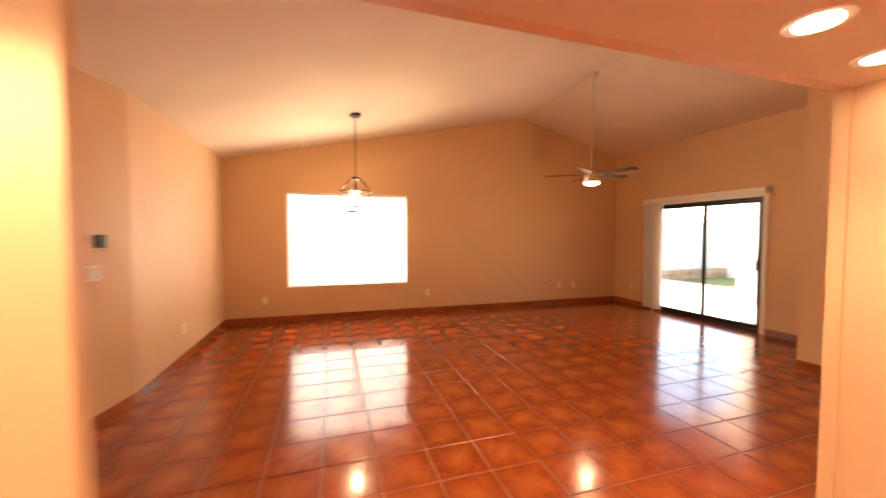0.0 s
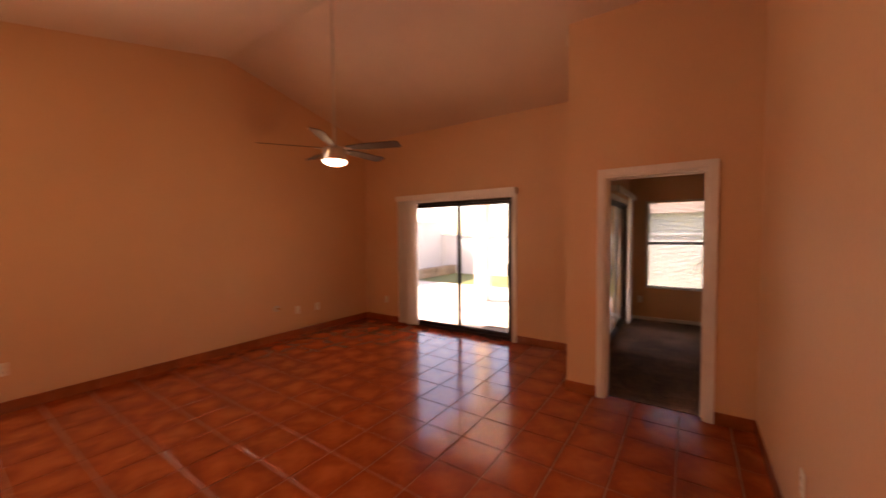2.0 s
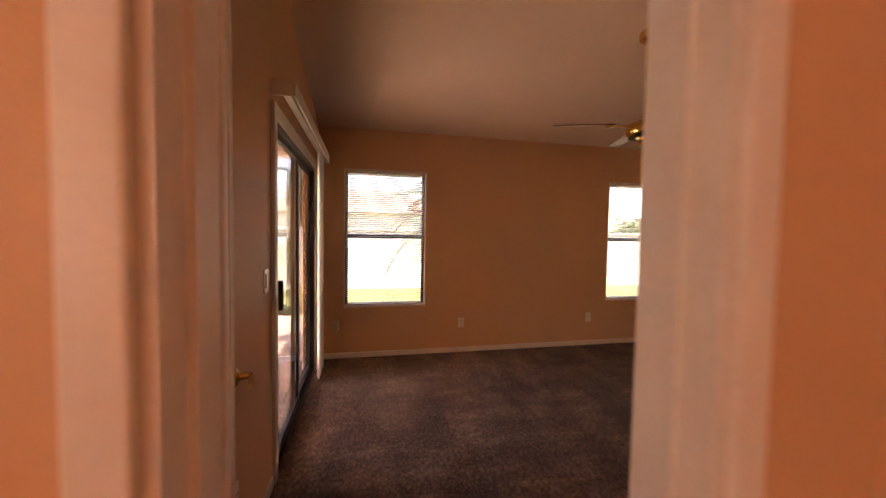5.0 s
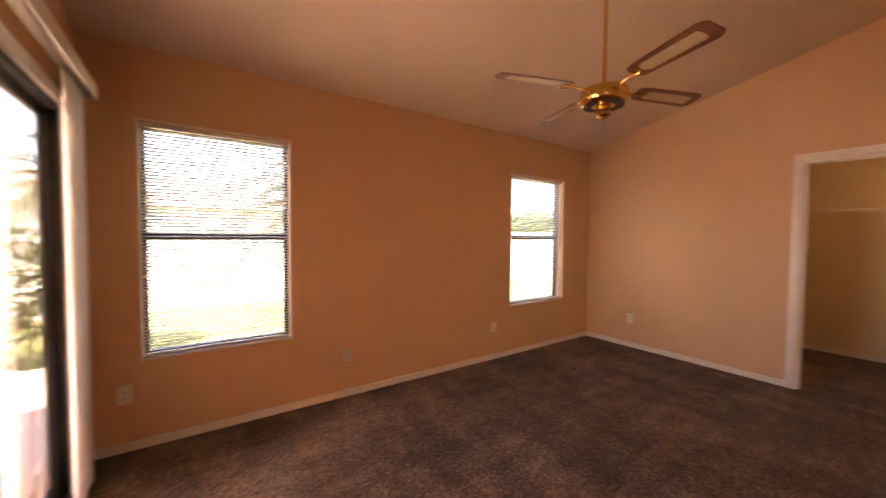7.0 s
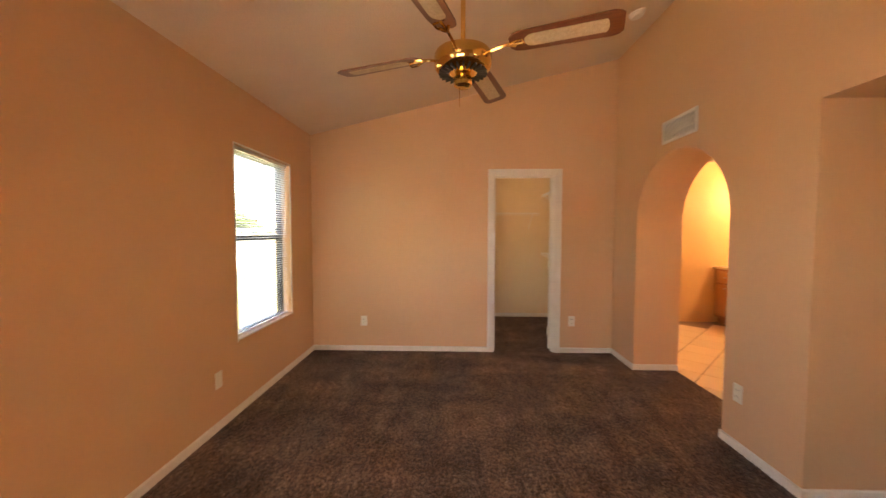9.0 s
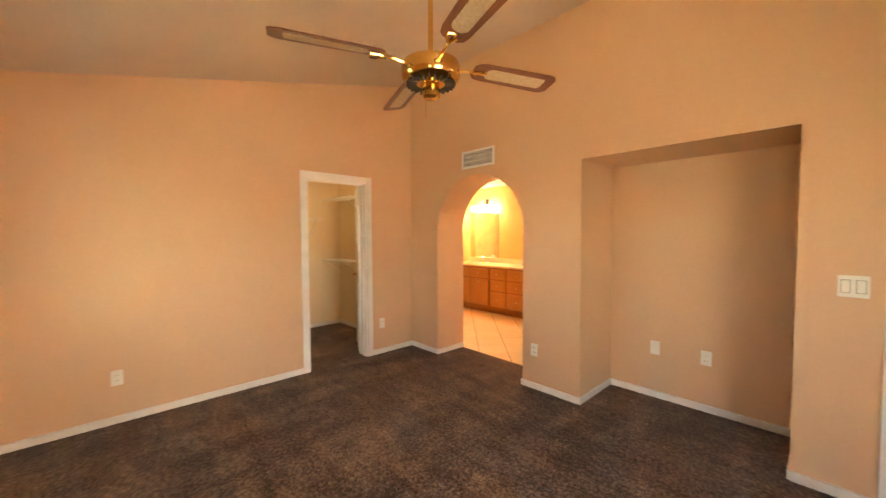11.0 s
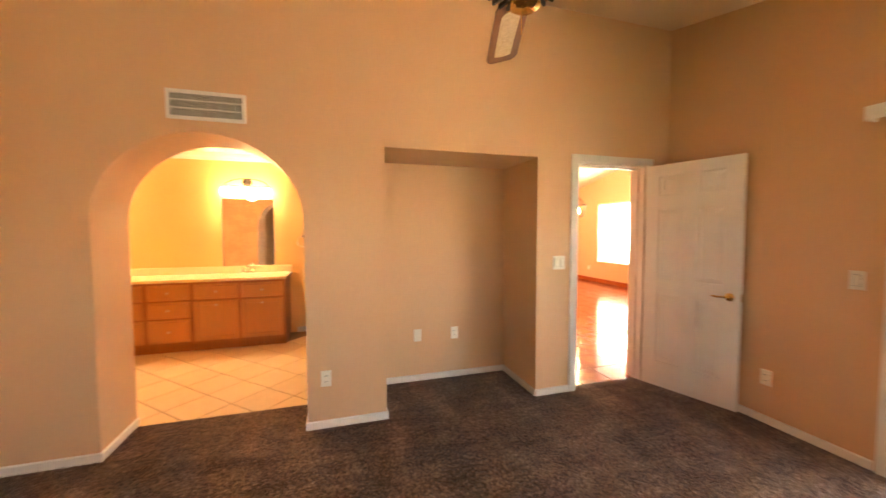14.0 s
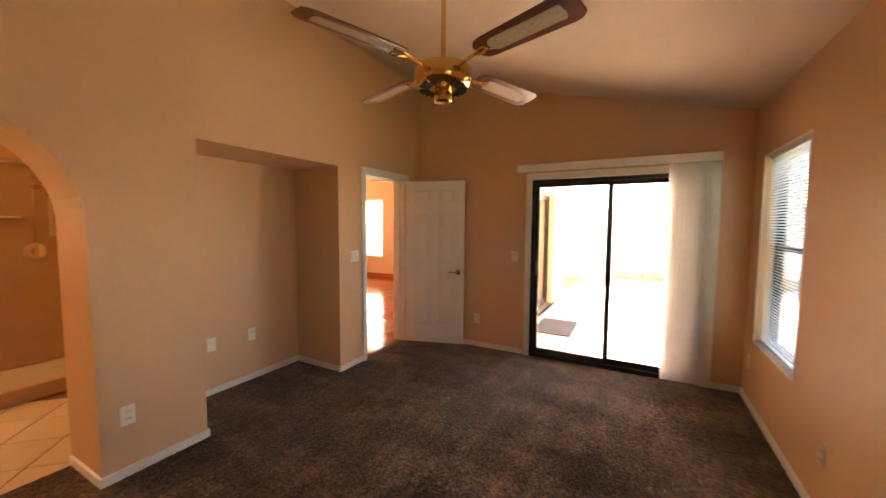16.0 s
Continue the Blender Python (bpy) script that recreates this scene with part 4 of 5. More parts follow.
def pendant(x, y):
    top = liv_top(y)
    p = thing("pendant_lamp", "bronze geometric cage pendant with a lit glass cylinder", "pendant lamp", pose(x, y, 0))
    part("canopy", lathe([(0.0, top - 0.03), (0.065, top - 0.03), (0.075, top - 0.01), (0.075, top + 0.012), (0.0, top + 0.012)], 32), M_BRONZE, p, smooth=True)
    z = 2.24
    bm = bmesh.new()
    i = 0
    while z < top - 0.03:
        a = math.pi / 2 * (i % 2)
        pts = [(0.011 * math.cos(a) * math.cos(t * math.pi / 4), 0.011 * math.sin(a) * math.cos(t * math.pi / 4), z + 0.02 + 0.02 * math.sin(t * math.pi / 4)) for t in range(9)]
        tube(bm, pts, 0.0032, 5)
        z += 0.031
        i += 1
    part("chain", bm, M_BRONZE, p)
    part("top_plate", lathe([(0.0, 2.205), (0.06, 2.205), (0.06, 2.225), (0.02, 2.245), (0.0, 2.245)], 24), M_BRONZE, p, smooth=True)

    def hexa(r, zz):
        return [(r * math.cos(math.pi / 3 * k), r * math.sin(math.pi / 3 * k), zz) for k in range(7)]
    up, low, neck = hexa(0.235, 2.04), hexa(0.15, 1.77), hexa(0.07, 2.21)
    for nm, ring in (("upper_ring", up), ("lower_ring", low)):
        bm = bmesh.new()
        for a, b in zip(ring, ring[1:]):
            tube(bm, [a, b], 0.007, 6)
        part(nm, bm, M_BRONZE, p)
    for k in range(6):
        bm = bmesh.new()
        tube(bm, [neck[k], up[k]], 0.006, 6)
        part("upper_strut", bm, M_BRONZE, p)
        if k % 2 == 0:
            bm = bmesh.new()
            tube(bm, [up[k], low[k]], 0.005, 6)
            part("lower_strut", bm, M_BRONZE, p)
    part("socket_plate", lathe([(0.0, 1.835), (0.085, 1.835), (0.085, 1.848), (0.0, 1.848)], 24), M_BRONZE, p)
    part("center_rod", lathe([(0.0, 1.765), (0.009, 1.765), (0.009, 2.21), (0.0, 2.21)], 10), M_BRONZE, p)
    bm = lathe([(0.082, 1.85), (0.084, 1.85), (0.084, 2.04), (0.082, 2.04)], 28)
    ob = part("glass_cylinder", bm, M_SHOWERGLASS, p, "clear glass cylinder", True)
    ob.visible_shadow = False
    for k in range(3):
        a = 2 * math.pi * k / 3
        part("bulb", lathe([(0.0, 1.86), (0.013, 1.865), (0.02, 1.90), (0.022, 1.93), (0.012, 1.97), (0.0, 1.985)], 14, pose(0.045 * math.cos(a), 0.045 * math.sin(a), 0)), M_BULB, p, "lit filament bulb", True)
    return p


pendant(-2.44, -3.72)
bulb_light(-2.44, -3.72, 2.03, 2.2, WARM, 0.06)

# ---- downlights in the hall ----
for i, (x, y) in enumerate(((1.795, -2.49), (1.725, -1.93), (1.80, -3.22), (2.9, -2.9), (2.9, -4.6), (1.95, -4.9), (4.2, -3.8))):
    d = thing("recessed_downlight", "white trimmed recessed ceiling light, lit", "downlight", pose(x, y, HEAD), "downlights in the hall ceiling")
    part("trim_ring", lathe([(0.068, -0.008), (0.094, -0.006), (0.096, -0.001), (0.068, -0.001)], 32), M_TRIM, d, smooth=True)
    part("lens", lathe([(0.0, -0.012), (0.060, -0.011), (0.066, -0.009), (0.066, -0.001), (0.0, -0.001)], 28), M_CAN, d, "bright round lens")
    if i in (0, 3, 4, 5):
        ld = bpy.data.lights.new("downlight_light", "SPOT")
        ld.energy, ld.color, ld.spot_size, ld.spot_blend, ld.shadow_soft_size = 12, (1.0, 0.80, 0.55), radians(140), 0.6, 0.06
        lo = new("downlight_light", ld)
        lo.matrix_world = look((x, y, HEAD - 0.02), (x, y + 0.001, 0))

# ---- wall plates and small fittings ----


def wall_plate(kind, x, y, z, facing, label=""):
    """facing: degrees of the wall's outward normal; kinds: outlet, switch, rocker2, blank."""
    wide = 0.115 if kind == "rocker2" else 0.072
    o = thing("power_outlet" if kind == "outlet" else "light_switch" if kind != "blank" else "wall_plate", label or ("white duplex power outlet on the wall" if kind == "outlet" else "white light switch plate on the wall"), "outlet" if kind == "outlet" else "switch", pose(x, y, z, 0, 0, facing + 90), "wall plates")
    part("cover_plate", soft_box(-wide / 2, -0.007, -0.058, wide / 2, 0.0, 0.058, 0.003, 2), M_PLASTIC, o)
    if kind == "outlet":
        for s in (-1, 1):
            sock = part("socket_face", soft_box(-0.017, -0.0095, s * 0.021 - 0.014, 0.017, -0.006, s * 0.021 + 0.014, 0.003, 1), M_PLASTIC, o)
            # dark blocks in place of the shaded blade holes
            bm = bmesh.new()
            box(bm, -0.009, -0.0102, s * 0.021 - 0.005, -0.006, -0.0092, s * 0.021 + 0.006)
            box(bm, 0.006, -0.0102, s * 0.021 - 0.004, 0.009, -0.0092, s * 0.021 + 0.005)
            part("slot_shade_bars", bm, M_SLOTSHADE, sock)
    elif kind != "blank":
        for cx in ((-0.028, 0.028) if kind == "rocker2" else (0,)):
            # dark slab whose rim paints the shade round the rocker
            bm = bmesh.new()
            box(bm, cx - 0.018, -0.0082, -0.035, cx + 0.018, -0.0068, 0.035)
            part("rocker_gap_shade", bm, M_SLOTSHADE, o)
            bm = soft_box(cx - 0.016, -0.012, -0.033, cx + 0.016, -0.007, 0.033, 0.002, 1)
            part("rocker", bm, M_PLASTIC, o)
    return o


wall_plate("outlet", 0.285, BY1, 0.36, -90)
wall_plate("outlet", 1.686, BY1, 0.348, -90)
wall_plate("blank", 3.346, BY1, 0.355, -90, "ivory blank wall plate under the window")
wall_plate("outlet", BX1, 3.85, 0.355, 180)
wall_plate("outlet", BX1, 1.46, 0.37, 180)
wall_plate("outlet", 3.219, BY0, 0.369, 90)
wall_plate("rocker2", 1.283, BY0, 1.158, 90, "white double rocker switch plate beside the door")
wall_plate("blank", 2.40, 0.38, 0.442, 90, "white cable plate in the niche")
wall_plate("outlet", 2.03, 0.38, 0.439, 90)
wall_plate("outlet", BX0, 1.883, 0.346, 0)
wall_plate("switch", BX0, 2.342, 1.130, 0, "white rocker switch plate beside the patio door")
wall_plate("outlet", LX0, -5.08, 0.371, 0)
wall_plate("outlet", LX0, -2.32, 0.384, 0)
wall_plate("outlet", LX0, 0.565, 0.395, 0)
wall_plate("blank", LX0, 0.914, 0.390, 0, "white cable plate low on the wall")
wall_plate("outlet", -3.45, LY1, 0.38, -90)
wall_plate("outlet", PERP, -0.51, 0.40, 180)
wall_plate("outlet", -2.2, LY0, 0.38, 90)
wall_plate("rocker2", -0.75, LY0 - 0.085, 1.17, 77, "white switch plate under the thermostat")

th = thing("thermostat", "dark square thermostat on a white base", "thermostat", pose(-0.80, LY0 - 0.074, 1.41, 0, 0, 167))
part("base_plate", soft_box(-0.075, -0.006, -0.06, 0.075, 0.0, 0.06, 0.004), M_PLASTIC, th)
part("screen", soft_box(-0.05, -0.028, -0.05, 0.05, -0.006, 0.05, 0.008), M_BLACK, th, "dark glossy display")

gs = thing("gas_stub", "short brass gas pipe stub through the wall", "pipe", pose(LX0, 0.224, 0.47))
part("flange", lathe([(0.0, 0.0), (0.045, 0.0), (0.045, 0.006), (0.015, 0.012), (0.0, 0.012)], 24, pose(0, 0, 0, 0, 90, 0)), M_NICKEL, gs, smooth=True)
bm = bmesh.new()
tube(bm, [(0, 0, 0), (0.06, 0, 0), (0.075, 0.012, 0.004)], 0.012)
part("pipe", bm, M_BRASS, gs, smooth=True)


def smoke(x, y, z, tilt):
    s = thing("smoke_detector", "round white smoke detector on the ceiling", "smoke detector", pose(x, y, z, tilt, 0, 0))
    part("base", lathe([(0.0, -0.012), (0.066, -0.012), (0.068, 0.0), (0.0, 0.0)], 32), M_PLASTIC, s, smooth=True)
    part("cover", lathe([(0.0, -0.042), (0.035, -0.041), (0.050, -0.034), (0.058, -0.012), (0.0, -0.012)], 32), M_PLASTIC, s, smooth=True)


smoke(4.09, 1.28, bed_top(1.28), -13.1)
smoke(0.45, 0.50, liv_top(0.50), -14.2)


def register(x, y, z, w, h):
    """A supply grille: frame, upright fins and two level bars."""
    v = thing("air_vent", "white framed supply air register above the arch", "air vent", pose(x, y, z, 0, 0, 180))
    b = 0.022
    # dark sheet painting the shade of the duct behind the fins
    bm = bmesh.new()
    box(bm, -w / 2 + b, -0.004, -h / 2 + b, w / 2 - b, -0.001, h / 2 - b)
    part("shade_backing", bm, M_SLOTSHADE, v)
    for c in ((-w / 2, -w / 2 + b, -h / 2, h / 2), (w / 2 - b, w / 2, -h / 2, h / 2), (-w / 2 + b, w / 2 - b, -h / 2, -h / 2 + b), (-w / 2 + b, w / 2 - b, h / 2 - b, h / 2)):
        part("grille_frame", soft_box(c[0], -0.014, c[2], c[1], -0.001, c[3], 0.003, 1), M_TRIM, v)
    n = 24
    me = mesh_of("fin", soft_box(-0.0022, -0.012, -h / 2 + b, 0.0022, -0.002, h / 2 - b, 0.0005, 1), M_PLASTIC)
    for i in range(n):
        o = new("fin", me)
        o.parent = v
        o.matrix_local = pose(-w / 2 + b + (w - 2 * b) * (i + 0.5) / n, 0, 0, 0, 0, 25)
    bm = bmesh.new()
    for zz in (-0.02, 0.03):
        box(bm, -w / 2 + b, -0.006, zz - 0.003, w / 2 - b, -0.0045, zz + 0.003)
    part("cross_bar", bm, M_PLASTIC, v)


register(3.915, BY0, 2.235, 0.45, 0.185)

# ---- closet shelving ----


def wire_shelf(x, y, z, length, depth, rz):
    """White coated wire shelf with hanging rod and brackets; runs along its x, wall behind at y = 0."""
    s = thing("wire_shelf", "white coated wire closet shelf with brackets", "shelf", pose(x, y, z, 0, 0, rz), "closet shelves")
    bm = bmesh.new()
    for yy, zz in ((0.004, 0), (-depth, 0), (-depth, -0.03), (-depth / 2, -0.004)):
        tube(bm, [(0, yy, zz), (length, yy, zz)], 0.0035, 6)
    part("long_rod", bm, M_TRIM, s)
    bm = bmesh.new()
    k = int(length / 0.027)
    for i in range(k + 1):
        tube(bm, [(length * i / k, 0.0, 0.003), (length * i / k, -depth, 0.003), (length * i / k, -depth, -0.03)], 0.0016, 4)
    tagged(part("wire_grid", bm, M_TRIM, s), kind="stuff")
    for u in (0.1, length - 0.1):
        bm = bmesh.new()
        tube(bm, [(u, -depth + 0.01, -0.008), (u, 0.0, -0.24)], 0.005, 6)
        part("bracket", bm, M_TRIM, s)
    return s


wire_shelf(6.83, 2.95, 1.68, 1.45, 0.30, -90)
wire_shelf(5.95, 1.10, 1.98, 0.85, -0.30, 0)
wire_shelf(5.95, 1.10, 1.05, 0.85, -0.30, 0)

cl = thing("closet_ceiling_light", "small round frosted ceiling light, lit, in the closet", "ceiling light", pose(5.75, 1.75, 2.44))
part("base_ring", lathe([(0.0, -0.02), (0.12, -0.02), (0.125, -0.001), (0.0, -0.001)], 32), M_TRIM, cl, smooth=True)
part("glass_dome", lathe([(0.0, -0.085), (0.05, -0.078), (0.09, -0.055), (0.108, -0.021), (0.0, -0.021)], 32), M_DOME, cl, "lit frosted glass dome", True)

# ---- bathroom ----
VX0, VX1, VY = 3.735, 6.58, -1.215
unit_edges = [3.745, 4.76, 5.225, 5.60, 6.57]
for k, (a, b) in enumerate(zip(unit_edges, unit_edges[1:])):
    drawers = k in (1, 2)
    u = thing("vanity_cabinet", "honey maple vanity cabinet with " + ("three drawers" if drawers else "two doors"), "cabinet", pose(0, 0, 0), "bathroom vanity units")
    # body and toe kick carry the darker maple, shading painted in
    part("body", soft_box(a, BWY + 0.002, 0.10, b - 0.001, VY, 0.835, 0.002, 1), M_OAKSHADE, u)
    part("toe_kick", soft_box(a, BWY + 0.002, 0.0, b - 0.001, VY - 0.05, 0.10, 0.001, 1), M_OAKSHADE, u)

    def front(name, x0, x1, z0, z1):
        d = part(name, soft_box(x0, VY + 0.001, z0, x1, VY + 0.019, z1, 0.006), M_OAKFRONT, u)
        if z1 - z0 > 0.3:
            g = 0.055
            for c in ((x0, x0 + g, z0, z1), (x1 - g, x1, z0, z1), (x0 + g, x1 - g, z0, z0 + g), (x0 + g, x1 - g, z1 - g, z1)):
                part("raised_rail", soft_box(c[0] + 0.002, VY + 0.015, c[2] + 0.002, c[1] - 0.002, VY + 0.030, c[3] - 0.002, 0.005, 2), M_OAKFRONT, d)
        else:
            part("raised_field", soft_box(x0 + 0.022, VY + 0.015, z0 + 0.022, x1 - 0.022, VY + 0.026, z1 - 0.022, 0.008, 2), M_OAKFRONT, d)
        part("knob", lathe([(0.0, 0.0), (0.006, 0.0), (0.006, 0.014), (0.014, 0.02), (0.012, 0.028), (0.0, 0.03)], 14, pose((x0 + x1) / 2, VY + 0.026, (z0 + z1) / 2 if z1 - z0 < 0.3 else z1 - 0.05, -90, 0, 0)), M_NICKEL, d, smooth=True)
    if drawers:
        for z0, z1 in ((0.13, 0.40), (0.42, 0.61), (0.63, 0.81)):
            front("drawer_front", a + 0.02, b - 0.02, z0, z1)
    else:
        m = (a + b) / 2
        for x0, x1 in ((a + 0.02, m - 0.012), (m + 0.012, b - 0.02)):
            front("cabinet_door", x0, x1, 0.13, 0.61)
            front("false_drawer", x0, x1, 0.63, 0.81)
ct = thing("bathroom_countertop", "cream cultured marble counter with backsplash and basins", "countertop")
part("slab", soft_box(VX0 - 0.015, BWY + 0.001, 0.836, VX1 + 0.015, VY + 0.035, 0.872, 0.008), M_COUNTER, ct)
part("backsplash", soft_box(VX0 - 0.015, BWY + 0.001, 0.872, VX1 + 0.015, BWY + 0.022, 0.965, 0.004), M_COUNTER, ct)
for cx in (4.25, 6.10):
    bas = part("basin", lathe([(0.155, 0.0), (0.20, 0.006), (0.21, 0.002), (0.20, -0.001), (0.15, -0.001)], 36, pose(cx, -1.47, 0.873) @ Matrix.Diagonal((1.15, 0.85, 1, 1))), M_COUNTER, ct, "oval basin rim", True)
    fa = thing("basin_faucet", "chrome two-handle basin faucet", "faucet", pose(cx, -1.69, 0.873), "bathroom faucets")
    part("base", soft_box(-0.075, -0.022, 0.0, 0.075, 0.022, 0.016, 0.007), M_CHROME, fa, smooth=True)
    bm = bmesh.new()
    tube(bm, [(0, 0, 0.01), (0, 0.005, 0.09), (0, 0.04, 0.115), (0, 0.09, 0.105), (0, 0.11, 0.085)], 0.012)
    part("spout", bm, M_CHROME, fa, smooth=True)
    for s in (-1, 1):
        part("tap_handle", lathe([(0.0, 0.014), (0.018, 0.014), (0.016, 0.04), (0.022, 0.055), (0.0, 0.062)], 16, pose(s * 0.055, 0, 0)), M_CHROME, fa, smooth=True)
for cx in (4.25, 6.14):
    mi = thing("wall_mirror", "tall frameless mirror hung over the bathroom basin", "mirror", pose(cx, BWY, 1.42), "bathroom mirrors")
    part("glass", soft_box(-0.31, 0.001, -0.455, 0.31, 0.007, 0.455, 0.003, 1), M_MIRROR, mi)
    part("bevel_strip", soft_box(-0.322, 0.0005, -0.465, 0.322, 0.003, 0.465, 0.001, 1), M_NICKEL, mi)
    vl = thing("vanity_light", "bronze vanity light with a lit glass bar and scroll arch", "wall lamp", pose(cx, BWY, 1.99), "bathroom wall lamps")
    part("back_plate", lathe([(0.0, 0.0), (0.06, 0.0), (0.058, 0.012), (0.03, 0.025), (0.0, 0.025)], 28, pose(0, 0.001, 0.10, -90, 0, 0)), M_BRONZE, vl, smooth=True)
    bm = bmesh.new()
    tube(bm, [(0.26 * math.cos(t), 0.06, 0.045 + 0.10 * math.sin(t)) for t in [math.pi * q / 12 for q in range(13)]], 0.007)
    tube(bm, [(-0.30, 0.06, 0.045), (0.30, 0.06, 0.045)], 0.007)
    tube(bm, [(0, 0.02, 0.10), (0, 0.06, 0.145)], 0.009)
    part("scroll_arm", bm, M_BRONZE, vl, smooth=True)
    for s in (-0.2, 0.0, 0.2):
        part("glass_shade", lathe([(0.0, -0.085), (0.05, -0.08), (0.094, -0.06), (0.099, 0.0), (0.075, 0.04), (0.0, 0.05)], 24, pose(s, 0.105, -0.02)), M_VANITYGLASS, vl, "lit frosted glass shade", True)
    bulb_light(cx, BWY + 0.26, 1.94, 0.5, (1.0, 0.62, 0.28), 0.08)
tr = thing("towel_ring", "chrome towel ring with post on the wall", "towel ring", pose(3.56, BWY, 1.36))
part("post", lathe([(0.0, 0.0), (0.025, 0.0), (0.022, 0.01), (0.01, 0.015), (0.01, 0.05), (0.0, 0.052)], 18, pose(0, 0.0, 0, -90, 0, 0)), M_CHROME, tr, smooth=True)
bm = bmesh.new()
tube(bm, [(0.075 * math.sin(t), 0.045, -0.075 + 0.075 * math.cos(t)) for t in [2 * math.pi * q / 20 for q in range(21)]], 0.005)
part("ring", bm, M_CHROME, tr, smooth=True)

sh = thing("shower_stall", "tan shower stall with curb, glass screen and shower fittings", "shower")
part("curb", soft_box(2.28, -0.92, 0.0, 3.42, -0.80, 0.13, 0.012), M_SHOWER, sh)
part("back_panel", soft_box(2.28, BWY + 0.001, 0.05, 3.40, BWY + 0.02, 2.05, 0.003, 1), M_SHOWER, sh)
part("side_panel", soft_box(2.261, BWY + 0.02, 0.05, 2.28, -0.82, 2.05, 0.003, 1), M_SHOWER, sh)
part("pan", soft_box(2.28, BWY + 0.02, 0.0, 3.40, -0.92, 0.05, 0.004, 1), M_COUNTER, sh)
part("side_curb", soft_box(3.36, BWY + 0.02, 0.0, 3.42, -0.92, 0.13, 0.008), M_SHOWER, sh)
for nm, c in (("corner_post", (3.375, -0.875, 0.13, 3.41, -0.84, 2.0)), ("wall_post", (3.375, BWY + 0.02, 0.13, 3.41, BWY + 0.05, 2.0)), ("top_bar", (2.28, -0.875, 1.97, 3.375, -0.845, 2.0)), ("side_top_bar", (3.378, BWY + 0.05, 1.97, 3.408, -0.875, 2.0))):
    part(nm, soft_box(*c, 0.004, 1), M_NICKEL, sh)
ob = part("side_glass", soft_box(3.389, BWY + 0.05, 0.13, 3.395, -0.875, 1.97, 0.001, 1), M_SHOWERGLASS, sh)
ob.visible_shadow = False
part("corner_shelf", soft_box(3.0, BWY + 0.02, 1.52, 3.36, BWY + 0.13, 1.545, 0.006), M_COUNTER, sh)
bm = bmesh.new()
for c in ((2.58, 2.61, 1.35, 1.75), (2.76, 2.79, 1.35, 1.75), (2.61, 2.76, 1.35, 1.39), (2.61, 2.76, 1.71, 1.75), (2.61, 2.76, 1.45, 1.47)):
    box(bm, c[0], BWY + 0.02, c[2], c[1], BWY + 0.05, c[3])
part("soap_niche", bm, M_COUNTER, sh)
bm = bmesh.new()
tube(bm, [(2.90, BWY + 0.02, 1.93), (2.90, BWY + 0.10, 1.93), (2.90, BWY + 0.16, 1.88)], 0.011)
part("shower_arm", bm, M_CHROME, sh, smooth=True)
part("shower_head", lathe([(0.0, 0.0), (0.012, 0.0), (0.05, -0.045), (0.05, -0.06), (0.0, -0.06)], 24, pose(2.90, BWY + 0.16, 1.885, 25, 0, 0)), M_CHROME, sh, smooth=True)
part("valve_plate", lathe([(0.0, 0.0), (0.085, 0.0), (0.08, 0.01), (0.03, 0.014), (0.028, 0.06), (0.0, 0.062)], 32, pose(2.90, BWY + 0.021, 1.20, -90, 0, 0)), M_CHROME, sh, "round chrome mixer plate", True)
bm = bmesh.new()
tube(bm, [(2.90, BWY + 0.04, 1.90), (2.90, BWY + 0.04, 1.30)], 0.009)
part("hand_rail", bm, M_CHROME, sh)
solid("wall_bath_west", wall_mesh("x", 2.2, 2.26, BWY, 0.27, flat(2.46)), M_BATHWALL, "ochre painted bathroom wall", "wall", "structure")

# ---- outside ----
bm = bmesh.new()
q = [bm.verts.new(c) for c in ((-2000, -2000, -0.16), (2000, -2000, -0.16), (2000, 2000, -0.16), (-2000, 2000, -0.16))]
bm.faces.new(q)
solid("ground", bm, M_GRASS, "dry lawn reaching away from the house", "lawn", "structure")
bm = bmesh.new()
box(bm, -7.6, LY1 + 0.16, -0.15, 0.03, 6.9, -0.05)
solid("pavement_patio", bm, M_PATIO, "rose tinted concrete patio slab", "patio", "structure")
bm = bmesh.new()
box(bm, -8.2, LY1 - 1.0, -0.16, -8.0, 10.4, 1.95)
box(bm, -8.24, LY1 - 1.0, 1.95, -7.96, 10.36, 2.02)
solid("wall_garden", bm, M_STUCCO, "pale stucco garden wall with capping", "garden wall", "structure")
bm = bmesh.new()
box(bm, -8.0, 10.4, -0.16, 16.0, 10.6, 1.42)
box(bm, -8.0, 10.36, 1.42, 16.0, 10.64, 1.49)
solid("wall_garden_north", bm, M_STUCCO, "pale stucco garden wall with capping", "garden wall", "structure")
cover = thing("patio_cover", "stucco patio roof with beam and square columns", "patio cover")
part("roof_slab", soft_box(-3.2, LY1 + 0.165, 2.48, 0.02, 4.95, 2.62, 0.01, 1), M_STUCCO, cover)
part("beam", soft_box(-3.2, 4.72, 2.22, 0.02, 4.95, 2.479, 0.01, 1), M_STUCCO, cover)
for cx in (-3.03, ):
    part("column", soft_box(cx - 0.15, 4.70, -0.05, cx + 0.15, 4.97, 2.22, 0.015), M_STUCCO, cover)
ledge = thing("planter_ledge", "low ledge of rough tan stones along the garden wall", "planter", kind="structure")
rs = random.Random(4)
